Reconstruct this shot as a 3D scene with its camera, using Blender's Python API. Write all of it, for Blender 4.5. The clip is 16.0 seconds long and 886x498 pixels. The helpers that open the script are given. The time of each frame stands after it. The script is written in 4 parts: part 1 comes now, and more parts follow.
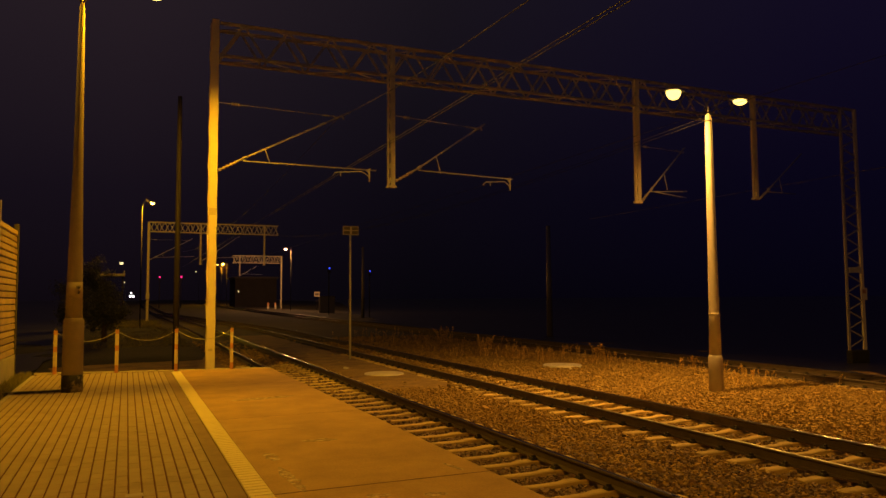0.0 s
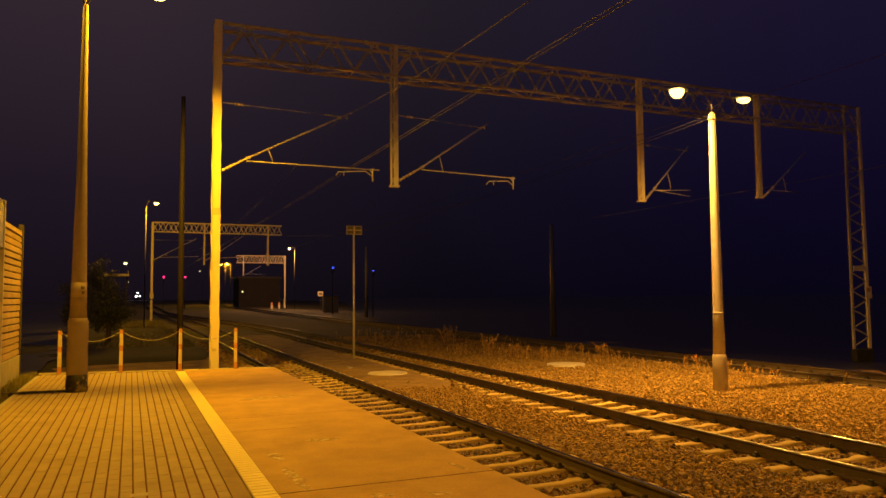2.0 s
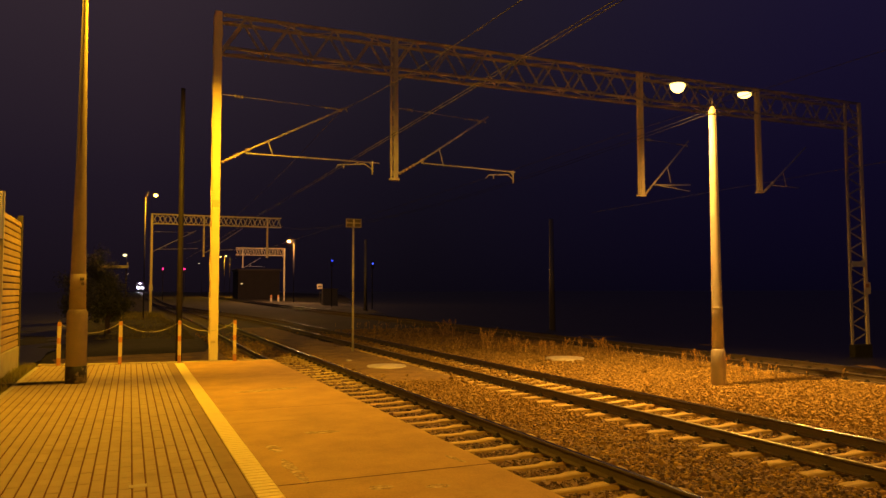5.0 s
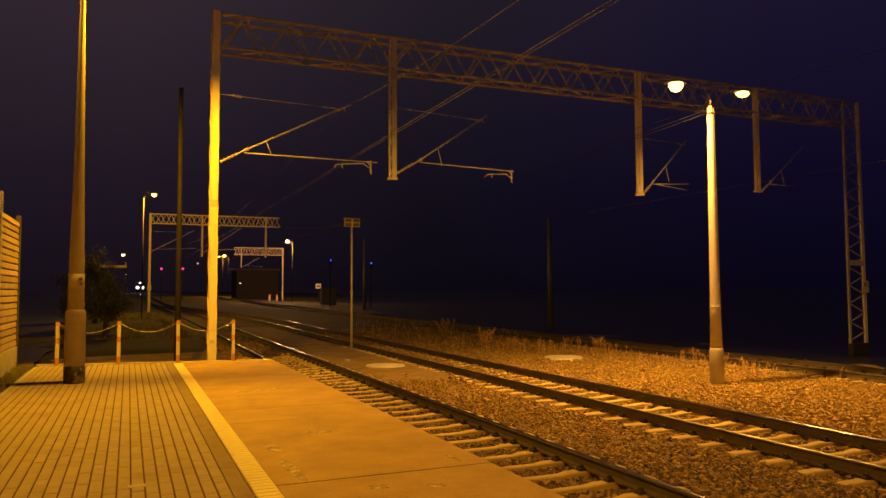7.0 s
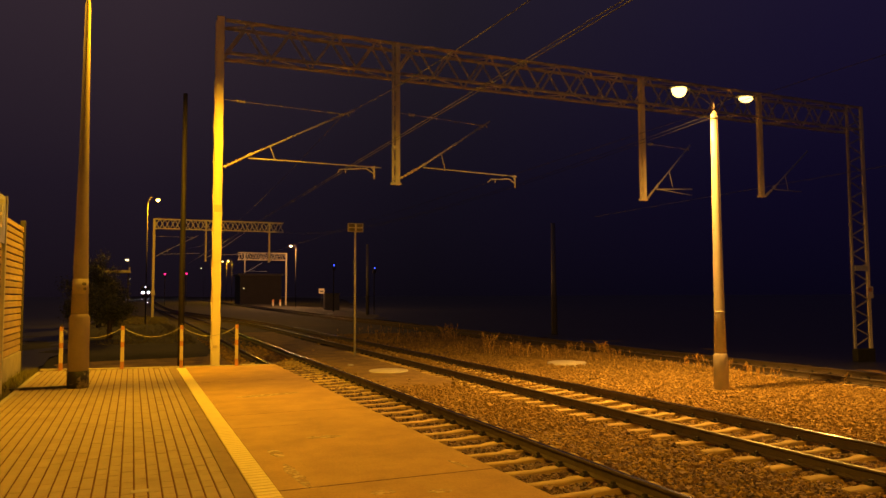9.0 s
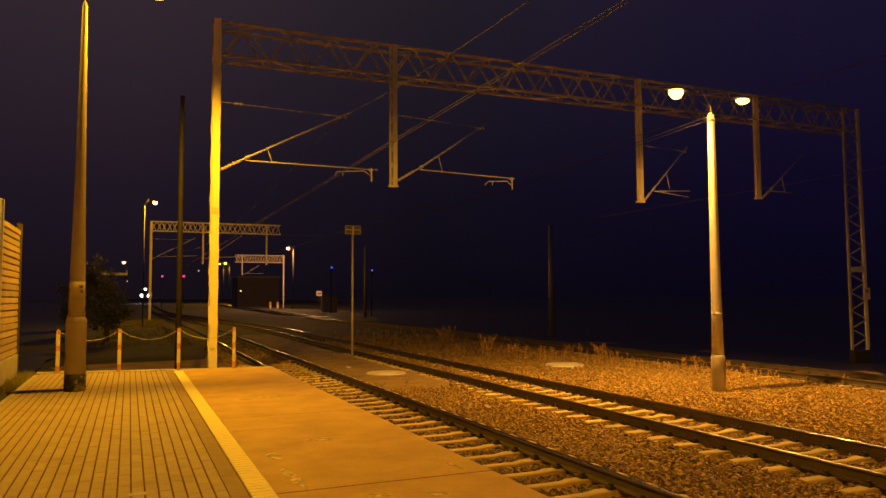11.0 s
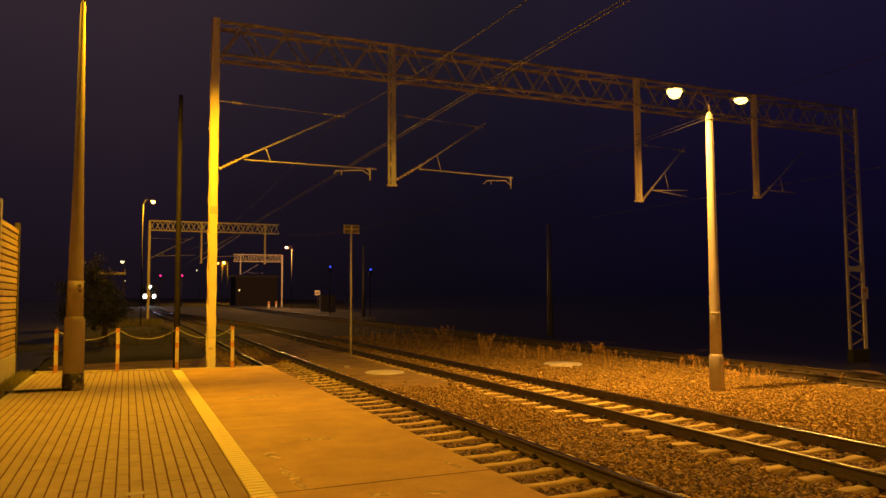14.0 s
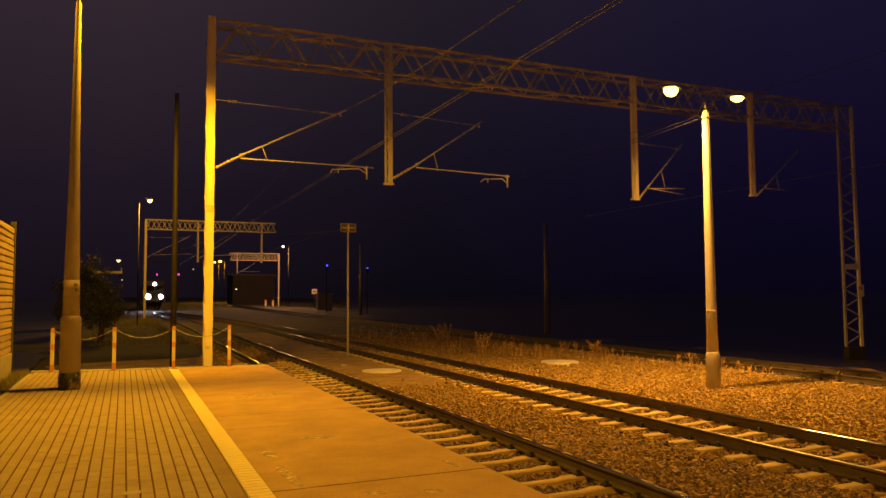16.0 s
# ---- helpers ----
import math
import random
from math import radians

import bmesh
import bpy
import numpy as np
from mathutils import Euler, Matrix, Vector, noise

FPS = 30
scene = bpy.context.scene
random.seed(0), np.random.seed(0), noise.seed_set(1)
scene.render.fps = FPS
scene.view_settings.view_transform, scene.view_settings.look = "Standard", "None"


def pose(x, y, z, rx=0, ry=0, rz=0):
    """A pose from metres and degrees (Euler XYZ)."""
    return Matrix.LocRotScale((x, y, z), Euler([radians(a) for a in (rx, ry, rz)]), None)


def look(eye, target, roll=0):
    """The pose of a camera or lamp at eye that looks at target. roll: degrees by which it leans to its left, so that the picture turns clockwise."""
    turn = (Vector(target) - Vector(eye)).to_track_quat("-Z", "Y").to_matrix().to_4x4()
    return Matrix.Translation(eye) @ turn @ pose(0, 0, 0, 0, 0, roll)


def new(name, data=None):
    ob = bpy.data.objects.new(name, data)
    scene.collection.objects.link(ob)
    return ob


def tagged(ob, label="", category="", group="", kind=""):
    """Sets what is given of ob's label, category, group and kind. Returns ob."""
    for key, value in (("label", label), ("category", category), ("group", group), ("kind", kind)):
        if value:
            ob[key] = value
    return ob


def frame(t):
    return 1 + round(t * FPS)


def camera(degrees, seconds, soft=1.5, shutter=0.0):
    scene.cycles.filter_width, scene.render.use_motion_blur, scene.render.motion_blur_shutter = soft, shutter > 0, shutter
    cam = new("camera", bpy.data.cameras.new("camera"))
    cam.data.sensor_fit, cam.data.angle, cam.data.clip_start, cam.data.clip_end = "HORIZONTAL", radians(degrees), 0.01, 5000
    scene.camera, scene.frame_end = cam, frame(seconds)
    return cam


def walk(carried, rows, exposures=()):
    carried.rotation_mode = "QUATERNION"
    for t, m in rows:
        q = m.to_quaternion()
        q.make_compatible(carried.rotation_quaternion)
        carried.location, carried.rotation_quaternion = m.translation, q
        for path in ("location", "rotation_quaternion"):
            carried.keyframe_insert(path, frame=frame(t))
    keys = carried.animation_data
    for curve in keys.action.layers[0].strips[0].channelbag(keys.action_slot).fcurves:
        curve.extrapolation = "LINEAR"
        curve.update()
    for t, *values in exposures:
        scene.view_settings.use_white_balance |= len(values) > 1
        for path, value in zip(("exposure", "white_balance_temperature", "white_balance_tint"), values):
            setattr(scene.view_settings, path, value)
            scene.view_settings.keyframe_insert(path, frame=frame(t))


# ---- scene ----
# ---- camera ----
cam = camera(62.4, 16.0)
EYE = (0.0, 0.0, 1.6)


def aim(yaw, pitch, roll):
    y, p = radians(yaw), radians(pitch)
    way = Vector((math.sin(y) * math.cos(p), math.cos(y) * math.cos(p), math.sin(p)))
    return look(EYE, Vector(EYE) + way, roll)


# seconds, turn to the right of the tracks, tilt up, roll
TURNS = [
    (0, 23.349, 3.877, -0.351),
    (0.5, 23.504, 3.869, -0.241),
    (1, 23.584, 3.813, -0.290),
    (1.5, 23.343, 3.804, -0.291),
    (2, 23.085, 3.832, -0.481),
    (2.5, 22.987, 3.522, -0.514),
    (3, 23.115, 3.558, -0.510),
    (3.5, 22.923, 3.561, -0.453),
    (4, 22.989, 3.443, -0.319),
    (6.5, 23.220, 3.270, -0.183),
    (7, 23.238, 3.269, -0.258),
    (7.5, 23.191, 3.350, -0.315),
    (8, 23.198, 3.374, -0.314),
    (8.5, 23.196, 3.477, -0.347),
    (9, 22.981, 3.668, -0.226),
    (11.5, 23.250, 3.842, -0.299),
    (12, 23.319, 3.804, -0.239),
    (12.5, 23.372, 3.804, -0.237),
    (13, 23.366, 3.851, -0.304),
    (13.5, 23.314, 3.852, -0.296),
    (14, 23.293, 3.779, -0.323),
    (14.5, 23.296, 3.730, -0.381),
    (15, 23.400, 3.729, -0.402),
    (15.5, 23.505, 3.655, -0.425),
    (16, 23.538, 3.655, -0.431),
]
walk(cam, [(t, aim(a, b, c)) for t, a, b, c in TURNS],
     exposures=[(0.0, -0.78), (0.1, -0.45), (0.3, 0.04), (16.0, 0.04)])

# ---- sky and lamps' light ----
SODIUM = (1.0, 0.46, 0.008)
world = bpy.data.worlds.new("night")
scene.world = world
world.use_nodes = True
bg = world.node_tree.nodes["Background"]
wn, wl = world.node_tree.nodes, world.node_tree.links
wc, ws, wr = wn.new("ShaderNodeTexCoord"), wn.new("ShaderNodeSeparateXYZ"), wn.new("ShaderNodeValToRGB")
wl.new(wc.outputs["Generated"], ws.inputs[0])
wl.new(ws.outputs[2], wr.inputs[0])
wt, wm = wn.new("ShaderNodeValToRGB"), wn.new("ShaderNodeMix")
wl.new(ws.outputs[0], wt.inputs[0])
side_tint = wt.color_ramp.elements          # lamp glare put into the sky's colour: warm at left, bluer at right
side_tint[0].position, side_tint[0].color = 0.0, (1.85, 1.42, 1.08, 1)
side_tint[1].position, side_tint[1].color = 0.75, (0.60, 0.47, 1.00, 1)
mid_tint = side_tint.new(0.36)
mid_tint.color = (0.90, 0.79, 0.70, 1)
wm.data_type, wm.blend_type = "RGBA", "MULTIPLY"
wm.inputs[0].default_value = 1.0
wl.new(wr.outputs[0], wm.inputs[6])
wl.new(wt.outputs[0], wm.inputs[7])
wl.new(wm.outputs[2], bg.inputs[0])
night = wr.color_ramp.elements
night[0].position, night[0].color = 0.0, (0.0040, 0.0031, 0.0072, 1)
night[1].position, night[1].color = 0.42, (0.0190, 0.0156, 0.0280, 1)
mid = night.new(0.14)
mid.color = (0.0070, 0.0056, 0.0140, 1)
bg.inputs[1].default_value = 1.0


PLATFORM_SODIUM = (1.0, 0.468, 0.008)
YARD_SODIUM = (1.0, 0.455, 0.065)


def lamp_light(name, x, y, z, watts, colour=SODIUM, size=176, blend=0.3, tilt=0):
    """Light from under a lamp's shell, cut off at the shell's rim."""
    d = bpy.data.lights.new(name, "SPOT")
    d.shadow_soft_size, d.energy, d.color = 0.09, watts, colour
    d.spot_size, d.spot_blend = radians(size), blend
    ob = new(name, d)
    ob.matrix_world = pose(x, y, z, tilt, 0, 0)
    return ob


def bowl_light(name, x, y, z, watts, colour=SODIUM):
    """Light from an open bowl that shines all round."""
    d = bpy.data.lights.new(name, "POINT")
    d.shadow_soft_size, d.energy, d.color = 0.09, watts, colour
    ob = new(name, d)
    ob.location = (x, y, z)
    return ob


lamp_light("platform_light", 0.35, 14.62, 7.32, 1150, PLATFORM_SODIUM)
for watts, beam in ((2050, -45), (2700, 45)):      # the reflector throws along the platform, both ways
    lamp_light("platform_beam", 0.35, 14.62, 7.32, watts, PLATFORM_SODIUM, size=92, blend=0.8, tilt=beam)
lamp_light("platform_light", -2.06, 14.62, 7.32, 170, PLATFORM_SODIUM)
# assumed lamp behind the camera, added to light the near platform
lamp_light("platform_light", 0.8, -7.0, 7.32, 3650, (1.0, 0.405, 0.006))
lamp_light("yard_beam", 12.38, 14.15, 6.59, 5100, YARD_SODIUM, 146, 1.0)
lamp_light("yard_light", 12.38, 14.15, 6.59, 650, YARD_SODIUM)
lamp_light("yard_beam", 14.53, 14.15, 6.59, 800, YARD_SODIUM, 146, 1.0)
lamp_light("yard_light", 14.53, 14.15, 6.59, 180, YARD_SODIUM)
# another unseen lamp behind the camera, added as fill for the yard
lamp_light("yard_light", 12.38, -11.0, 6.59, 300)
bowl_light("far_light", 1.72, 62.5, 9.15, 4000)
bowl_light("far_light", 22.95, 116.0, 9.4, 8000, (1.0, 0.46, 0.16))
bowl_light("far_light", 19.9, 172.2, 9.55, 6000)

# ---- materials ----


def mat(name, base, rough=0.8, metal=0.0, var=0.25, scale=6.0, fine=60.0, bump=0.25, dirt=None, dirt_at=0.58,
        per="", spread=0.25, coord="Object", spec=0.5):
    """Procedural surface: two scales of tone, optional stains, bump, piece-to-piece variation."""
    m = bpy.data.materials.new(name)
    m.use_nodes = True
    nt = m.node_tree
    N, L = nt.nodes, nt.links
    b = N["Principled BSDF"]
    b.inputs["Roughness"].default_value, b.inputs["Metallic"].default_value = rough, metal
    b.inputs["Specular IOR Level"].default_value = spec
    tc = N.new("ShaderNodeNewGeometry" if coord == "Position" else "ShaderNodeTexCoord")
    n1, n2 = N.new("ShaderNodeTexNoise"), N.new("ShaderNodeTexNoise")
    for n, s, d in ((n1, scale, 5), (n2, fine, 4)):
        n.inputs["Scale"].default_value, n.inputs["Detail"].default_value = s, d
        n.inputs["Roughness"].default_value = 0.65
        L.new(tc.outputs[coord], n.inputs["Vector"])
    mix = N.new("ShaderNodeMath")
    mix.operation = "MULTIPLY_ADD"
    mix.inputs[1].default_value = 0.55
    half = N.new("ShaderNodeMath")
    half.operation = "MULTIPLY"
    half.inputs[1].default_value = 0.45
    L.new(n2.outputs[0], half.inputs[0])
    L.new(n1.outputs[0], mix.inputs[0])
    L.new(half.outputs[0], mix.inputs[2])
    ramp = N.new("ShaderNodeValToRGB")
    e = ramp.color_ramp.elements
    e[0].position, e[1].position = 0.34, 0.66
    e[0].color = (*[c * (1 - var) for c in base], 1)
    e[1].color = (*[min(1, c * (1 + var)) for c in base], 1)
    L.new(mix.outputs[0], ramp.inputs[0])
    out = ramp.outputs[0]
    if dirt:
        n3 = N.new("ShaderNodeTexNoise")
        n3.inputs["Scale"].default_value, n3.inputs["Detail"].default_value = scale * 0.37, 8
        n3.inputs["Roughness"].default_value = 0.7
        L.new(tc.outputs[coord], n3.inputs["Vector"])
        r3 = N.new("ShaderNodeValToRGB")
        r3.color_ramp.elements[0].position, r3.color_ramp.elements[1].position = dirt_at - 0.06, dirt_at + 0.08
        L.new(n3.outputs[0], r3.inputs[0])
        mx = N.new("ShaderNodeMix")
        mx.data_type = "RGBA"
        L.new(r3.outputs[0], mx.inputs[0])
        L.new(out, mx.inputs[6])
        mx.inputs[7].default_value = (*dirt, 1)
        out = mx.outputs[2]
    if per:
        src = N.new("ShaderNodeObjectInfo" if per == "object" else "ShaderNodeNewGeometry")
        val = src.outputs["Random" if per == "object" else "Random Per Island"]
        mr = N.new("ShaderNodeMapRange")
        mr.inputs["To Min"].default_value, mr.inputs["To Max"].default_value = 1 - spread, 1 + spread
        L.new(val, mr.inputs["Value"])
        hs = N.new("ShaderNodeHueSaturation")
        L.new(mr.outputs[0], hs.inputs["Value"])
        L.new(out, hs.inputs["Color"])
        out = hs.outputs[0]
    L.new(out, b.inputs["Base Color"])
    if bump:
        bp = N.new("ShaderNodeBump")
        bp.inputs["Strength"].default_value, bp.inputs["Distance"].default_value = bump, 0.01
        L.new(mix.outputs[0], bp.inputs["Height"])
        L.new(bp.outputs[0], b.inputs["Normal"])
    return m


def glow(name, colour, strength):
    m = bpy.data.materials.new(name)
    m.use_nodes = True
    b = m.node_tree.nodes["Principled BSDF"]
    b.inputs["Base Color"].default_value = (*colour, 1)
    b.inputs["Emission Color"].default_value = (*colour, 1)
    b.inputs["Emission Strength"].default_value = strength
    return m


M_GROUND = mat("ballast_ground", (0.25, 0.160, 0.050), 0.95, var=0.6, scale=1.3, fine=26, bump=1.0, dirt=(0.10, 0.075, 0.04), dirt_at=0.62)
M_STONE = mat("ballast_stone", (0.33, 0.220, 0.058), 0.9, var=0.22, scale=20, fine=90, bump=0.3, per="island", spread=0.34)
M_STONEDARK = mat("dark_ballast", (0.185, 0.125, 0.08), 0.8, var=0.3, scale=20, fine=90, bump=0.3, per="island", spread=0.6)
M_PAVER = mat("paver_concrete", (0.405, 0.330, 0.21), 0.85, var=0.11, scale=3, fine=160, bump=0.25, dirt=(0.33, 0.26, 0.16), dirt_at=0.60, coord="Position", per="object", spread=0.045)
M_PAVERS = mat("pavers_concrete", (0.405, 0.330, 0.21), 0.85, var=0.11, scale=3, fine=160, bump=0.25, dirt=(0.33, 0.26, 0.16), dirt_at=0.60, coord="Position", per="island", spread=0.045)
M_EARTH = mat("trodden_earth", (0.29, 0.192, 0.065), 0.95, var=0.45, scale=1.6, fine=34, bump=0.8, dirt=(0.16, 0.105, 0.06), dirt_at=0.60, coord="Position")
M_JOINT = mat("sand_joint", (0.135, 0.050, 0.025), 0.95, var=0.3, scale=8, fine=80)
M_SLAB = mat("slab_concrete", (0.50, 0.325, 0.098), 0.75, var=0.26, scale=1.6, fine=45, bump=0.12, dirt=(0.58, 0.395, 0.13), dirt_at=0.61, coord="Position")
M_GREYSTRIP = mat("grey_strip", (0.31, 0.225, 0.125), 0.85, var=0.18, scale=3, fine=90, bump=0.2)
M_YELLOW = mat("yellow_tactile", (0.94, 0.84, 0.34), 0.7, var=0.06, scale=4, fine=90, bump=0.15, dirt=(0.80, 0.66, 0.26), dirt_at=0.66, coord="Position")
# groove shade put into the colour so the ribs stand out
M_GROOVE = mat("shaded_groove", (0.42, 0.30, 0.10), 0.85, var=0.2, scale=6, fine=60, bump=0.1)
M_SEAL = mat("joint_sealant", (0.07, 0.02, 0.012), 0.9, var=0.3, scale=9, fine=60, bump=0.1)
M_KERB = mat("kerb_concrete", (0.46, 0.42, 0.35), 0.85, var=0.2, scale=3, fine=80, bump=0.3)
M_WALL = mat("platform_wall", (0.25, 0.22, 0.19), 0.9, var=0.3, scale=1.2, fine=50, bump=0.4)
M_SLEEPER = mat("sleeper_concrete", (0.55, 0.42, 0.155), 0.85, var=0.2, scale=5, fine=90, bump=0.3, per="object", spread=0.15, dirt=(0.30, 0.22, 0.14), dirt_at=0.66, coord="Position")
M_RAIL = mat("rail_rust", (0.10, 0.075, 0.05), 0.75, metal=0.2, var=0.3, scale=4, fine=60, bump=0.2)
M_RAILTOP = mat("rail_polished", (0.62, 0.60, 0.58), 0.18, metal=1.0, var=0.12, scale=3, fine=40, bump=0.02)
# duller, darker copy of the polished top that holds back the lamp glint
M_RAILDULL = mat("rail_dull_top", (0.30, 0.27, 0.23), 0.42, metal=0.9, var=0.2, scale=3, fine=40, bump=0.05)
M_CLIP = mat("fastener_steel", (0.045, 0.04, 0.035), 0.7, metal=0.5, var=0.3)
M_POLE = mat("pole_concrete", (0.31, 0.255, 0.18), 0.75, var=0.12, scale=5, fine=90, bump=0.15, dirt=(0.24, 0.19, 0.135), dirt_at=0.60)
# paler copy of the pole: overexposed lamplight put into its colour
M_POLEPALE = mat("pale_overlit_pole", (0.45, 0.41, 0.37), 0.6, var=0.10, scale=5, fine=90, bump=0.10, dirt=(0.40, 0.37, 0.36), dirt_at=0.62)
M_TAR = mat("bitumen", (0.015, 0.014, 0.013), 0.6, var=0.4, scale=12, fine=60, bump=0.5, dirt=(0.34, 0.29, 0.22), dirt_at=0.56)
M_GALV = mat("galvanised_steel", (0.54, 0.53, 0.48), 0.6, metal=0.15, var=0.14, scale=5, fine=60, bump=0.05, dirt=(0.36, 0.30, 0.22), dirt_at=0.68)
# paler copy of the steel with lamplight put into its colour
M_COLUMN = mat("pale_lit_steel", (0.74, 0.66, 0.46), 0.6, var=0.08, scale=3, fine=50, bump=0.05, dirt=(0.60, 0.52, 0.36), dirt_at=0.66)
M_DIM = mat("dim_weathered_steel", (0.46, 0.43, 0.38), 0.7, metal=0.2, var=0.2, scale=5, fine=60, bump=0.1)
M_DARK = mat("dark_steel", (0.026, 0.022, 0.02), 0.75, metal=0.2, var=0.3, scale=6, fine=60, bump=0.1)
M_WIRE = mat("copper_wire", (0.15, 0.14, 0.13), 0.6, metal=0.4, var=0.1, bump=0.0)
M_INSUL = mat("insulator_porcelain", (0.55, 0.48, 0.40), 0.25, var=0.1, bump=0.0)
M_WHITE = mat("white_paint", (0.54, 0.47, 0.36), 0.5, var=0.10, scale=9, fine=60, bump=0.05, dirt=(0.5, 0.44, 0.35), dirt_at=0.66)
M_RED = mat("red_paint", (0.46, 0.21, 0.10), 0.5, var=0.15, scale=9, fine=60, bump=0.05)
M_CHAIN = mat("pale_chain", (0.45, 0.44, 0.38), 0.6, var=0.15, bump=0.0)
M_PLANK = mat("timber_plank", (0.46, 0.34, 0.20), 0.75, var=0.22, scale=3, fine=50, bump=0.3, per="object", spread=0.16, coord="Position")
M_GRASS = mat("verge_grass", (0.085, 0.10, 0.035), 0.95, var=0.5, scale=5, fine=60, bump=1.0)
M_BLADE = mat("grass_blade", (0.20, 0.18, 0.055), 0.9, var=0.3, per="island", spread=0.5, bump=0.0)
M_STRAW = mat("dry_straw", (0.68, 0.46, 0.13), 0.9, var=0.3, per="island", spread=0.5, bump=0.0)
M_LEAF = mat("tree_leaf", (0.14, 0.15, 0.07), 0.7, var=0.3, per="island", spread=0.5, bump=0.0)
M_BARK = mat("tree_bark", (0.10, 0.075, 0.055), 0.95, var=0.3, scale=8, fine=40, bump=0.8)
M_SIGNY = mat("sign_face", (0.12, 0.095, 0.05), 0.5, var=0.08, bump=0.0)
M_SIGNB = mat("sign_dark", (0.03, 0.035, 0.06), 0.45, var=0.1, bump=0.0)
M_INK = mat("lettering", (0.04, 0.04, 0.04), 0.6, var=0.05, bump=0.0)
M_BUILD = mat("far_plaster", (0.03, 0.025, 0.025), 0.9, var=0.2, scale=0.7, fine=8, bump=0.2)
M_ROOF = mat("far_roof", (0.05, 0.045, 0.045), 0.8, var=0.2, scale=1, fine=12, bump=0.3)
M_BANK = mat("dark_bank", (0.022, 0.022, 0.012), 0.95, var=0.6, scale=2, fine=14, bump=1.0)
# near-black colour for unlit ground; its sheen stands in for night haze
M_UNLIT = mat("unlit_ground_sheen", (0.022, 0.022, 0.014), 0.42, var=0.6, scale=2, fine=14, bump=0.3)
# coloured darker than the near ballast to stay dim under strong far lamps
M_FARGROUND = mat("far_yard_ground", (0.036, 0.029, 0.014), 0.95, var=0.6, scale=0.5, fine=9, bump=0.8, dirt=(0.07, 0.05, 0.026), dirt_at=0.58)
M_MAST = mat("dim_mast", (0.055, 0.05, 0.045), 0.85, var=0.2, bump=0.1)
M_SIGNBOX = mat("pale_box", (0.70, 0.64, 0.50), 0.5, var=0.08, bump=0.0)
M_BAND = mat("band_paint", (0.38, 0.32, 0.24), 0.7, var=0.1, scale=8, bump=0.05)
M_GLASS = mat("dark_glass", (0.01, 0.012, 0.016), 0.08, var=0.05, bump=0.0)
M_TRAIN = mat("train_paint", (0.025, 0.028, 0.035), 0.35, var=0.1, scale=2, fine=20, bump=0.02)
M_TRAINY = mat("train_front", (0.05, 0.04, 0.02), 0.4, var=0.1, scale=2, fine=20, bump=0.02)
M_HOUSING = mat("lamp_housing", (0.20, 0.19, 0.18), 0.5, metal=0.3, var=0.1, bump=0.0)
G_SODIUM = glow("sodium_glass", (1.0, 0.70, 0.16), 5)
G_FAR = glow("far_sodium_glass", (1.0, 0.78, 0.35), 3)
G_WHITE = glow("headlight_glass", (1.0, 0.90, 0.95), 140)
G_RED = glow("red_signal", (1.0, 0.02, 0.20), 3.5)
G_BLUE = glow("blue_signal", (0.03, 0.06, 1.0), 5)

def worn(name, base):
    """A thin pale residue with a broken, see-through edge."""
    m = mat(name, base, 0.8, var=0.1, scale=9, fine=80, bump=0.0, coord="Position")
    N, L = m.node_tree.nodes, m.node_tree.links
    g, n, r = N.new("ShaderNodeNewGeometry"), N.new("ShaderNodeTexNoise"), N.new("ShaderNodeMapRange")
    n.inputs["Scale"].default_value, n.inputs["Detail"].default_value, n.inputs["Roughness"].default_value = 11, 6, 0.7
    r.inputs["From Min"].default_value, r.inputs["From Max"].default_value = 0.36, 0.62
    r.inputs["To Min"].default_value, r.inputs["To Max"].default_value = 0.0, 0.9
    L.new(g.outputs["Position"], n.inputs["Vector"])
    L.new(n.outputs[0], r.inputs["Value"])
    L.new(r.outputs[0], N["Principled BSDF"].inputs["Alpha"])
    return m


M_SCUFF = worn("pale_scuff", (0.86, 0.70, 0.36))

# ---- mesh helpers ----


def box(bm, x0, x1, y0, y1, z0, z1, bevel=0.0, m=None, mi=0):
    r = bmesh.ops.create_cube(bm, size=1.0)
    vs = r["verts"]
    bmesh.ops.scale(bm, vec=(x1 - x0, y1 - y0, z1 - z0), verts=vs)
    bmesh.ops.translate(bm, vec=((x0 + x1) / 2, (y0 + y1) / 2, (z0 + z1) / 2), verts=vs)
    fs = {f for v in vs for f in v.link_faces}
    for f in fs:
        f.material_index = mi
    if bevel:
        es = list({e for v in vs for e in v.link_edges})
        r2 = bmesh.ops.bevel(bm, geom=es, offset=bevel, segments=1, affect="EDGES", profile=0.5)
        vs = list({v for f in r2["faces"] for v in f.verts} | {v for v in vs if v.is_valid})
    if m is not None:
        bmesh.ops.transform(bm, matrix=m, verts=vs)
    return vs


def lathe(bm, rings, x=0.0, y=0.0, seg=16, mi=0):
    """rings: (z, radius) from bottom to top."""
    loops = []
    for z, r in rings:
        loops.append([bm.verts.new((x + r * math.cos(2 * math.pi * i / seg), y + r * math.sin(2 * math.pi * i / seg), z)) for i in range(seg)])
    for a, b in zip(loops, loops[1:]):
        for i in range(seg):
            f = bm.faces.new((a[i], a[(i + 1) % seg], b[(i + 1) % seg], b[i]))
            f.material_index, f.smooth = mi, True
    bm.faces.new(loops[0][::-1]).material_index = mi
    bm.faces.new(loops[-1]).material_index = mi


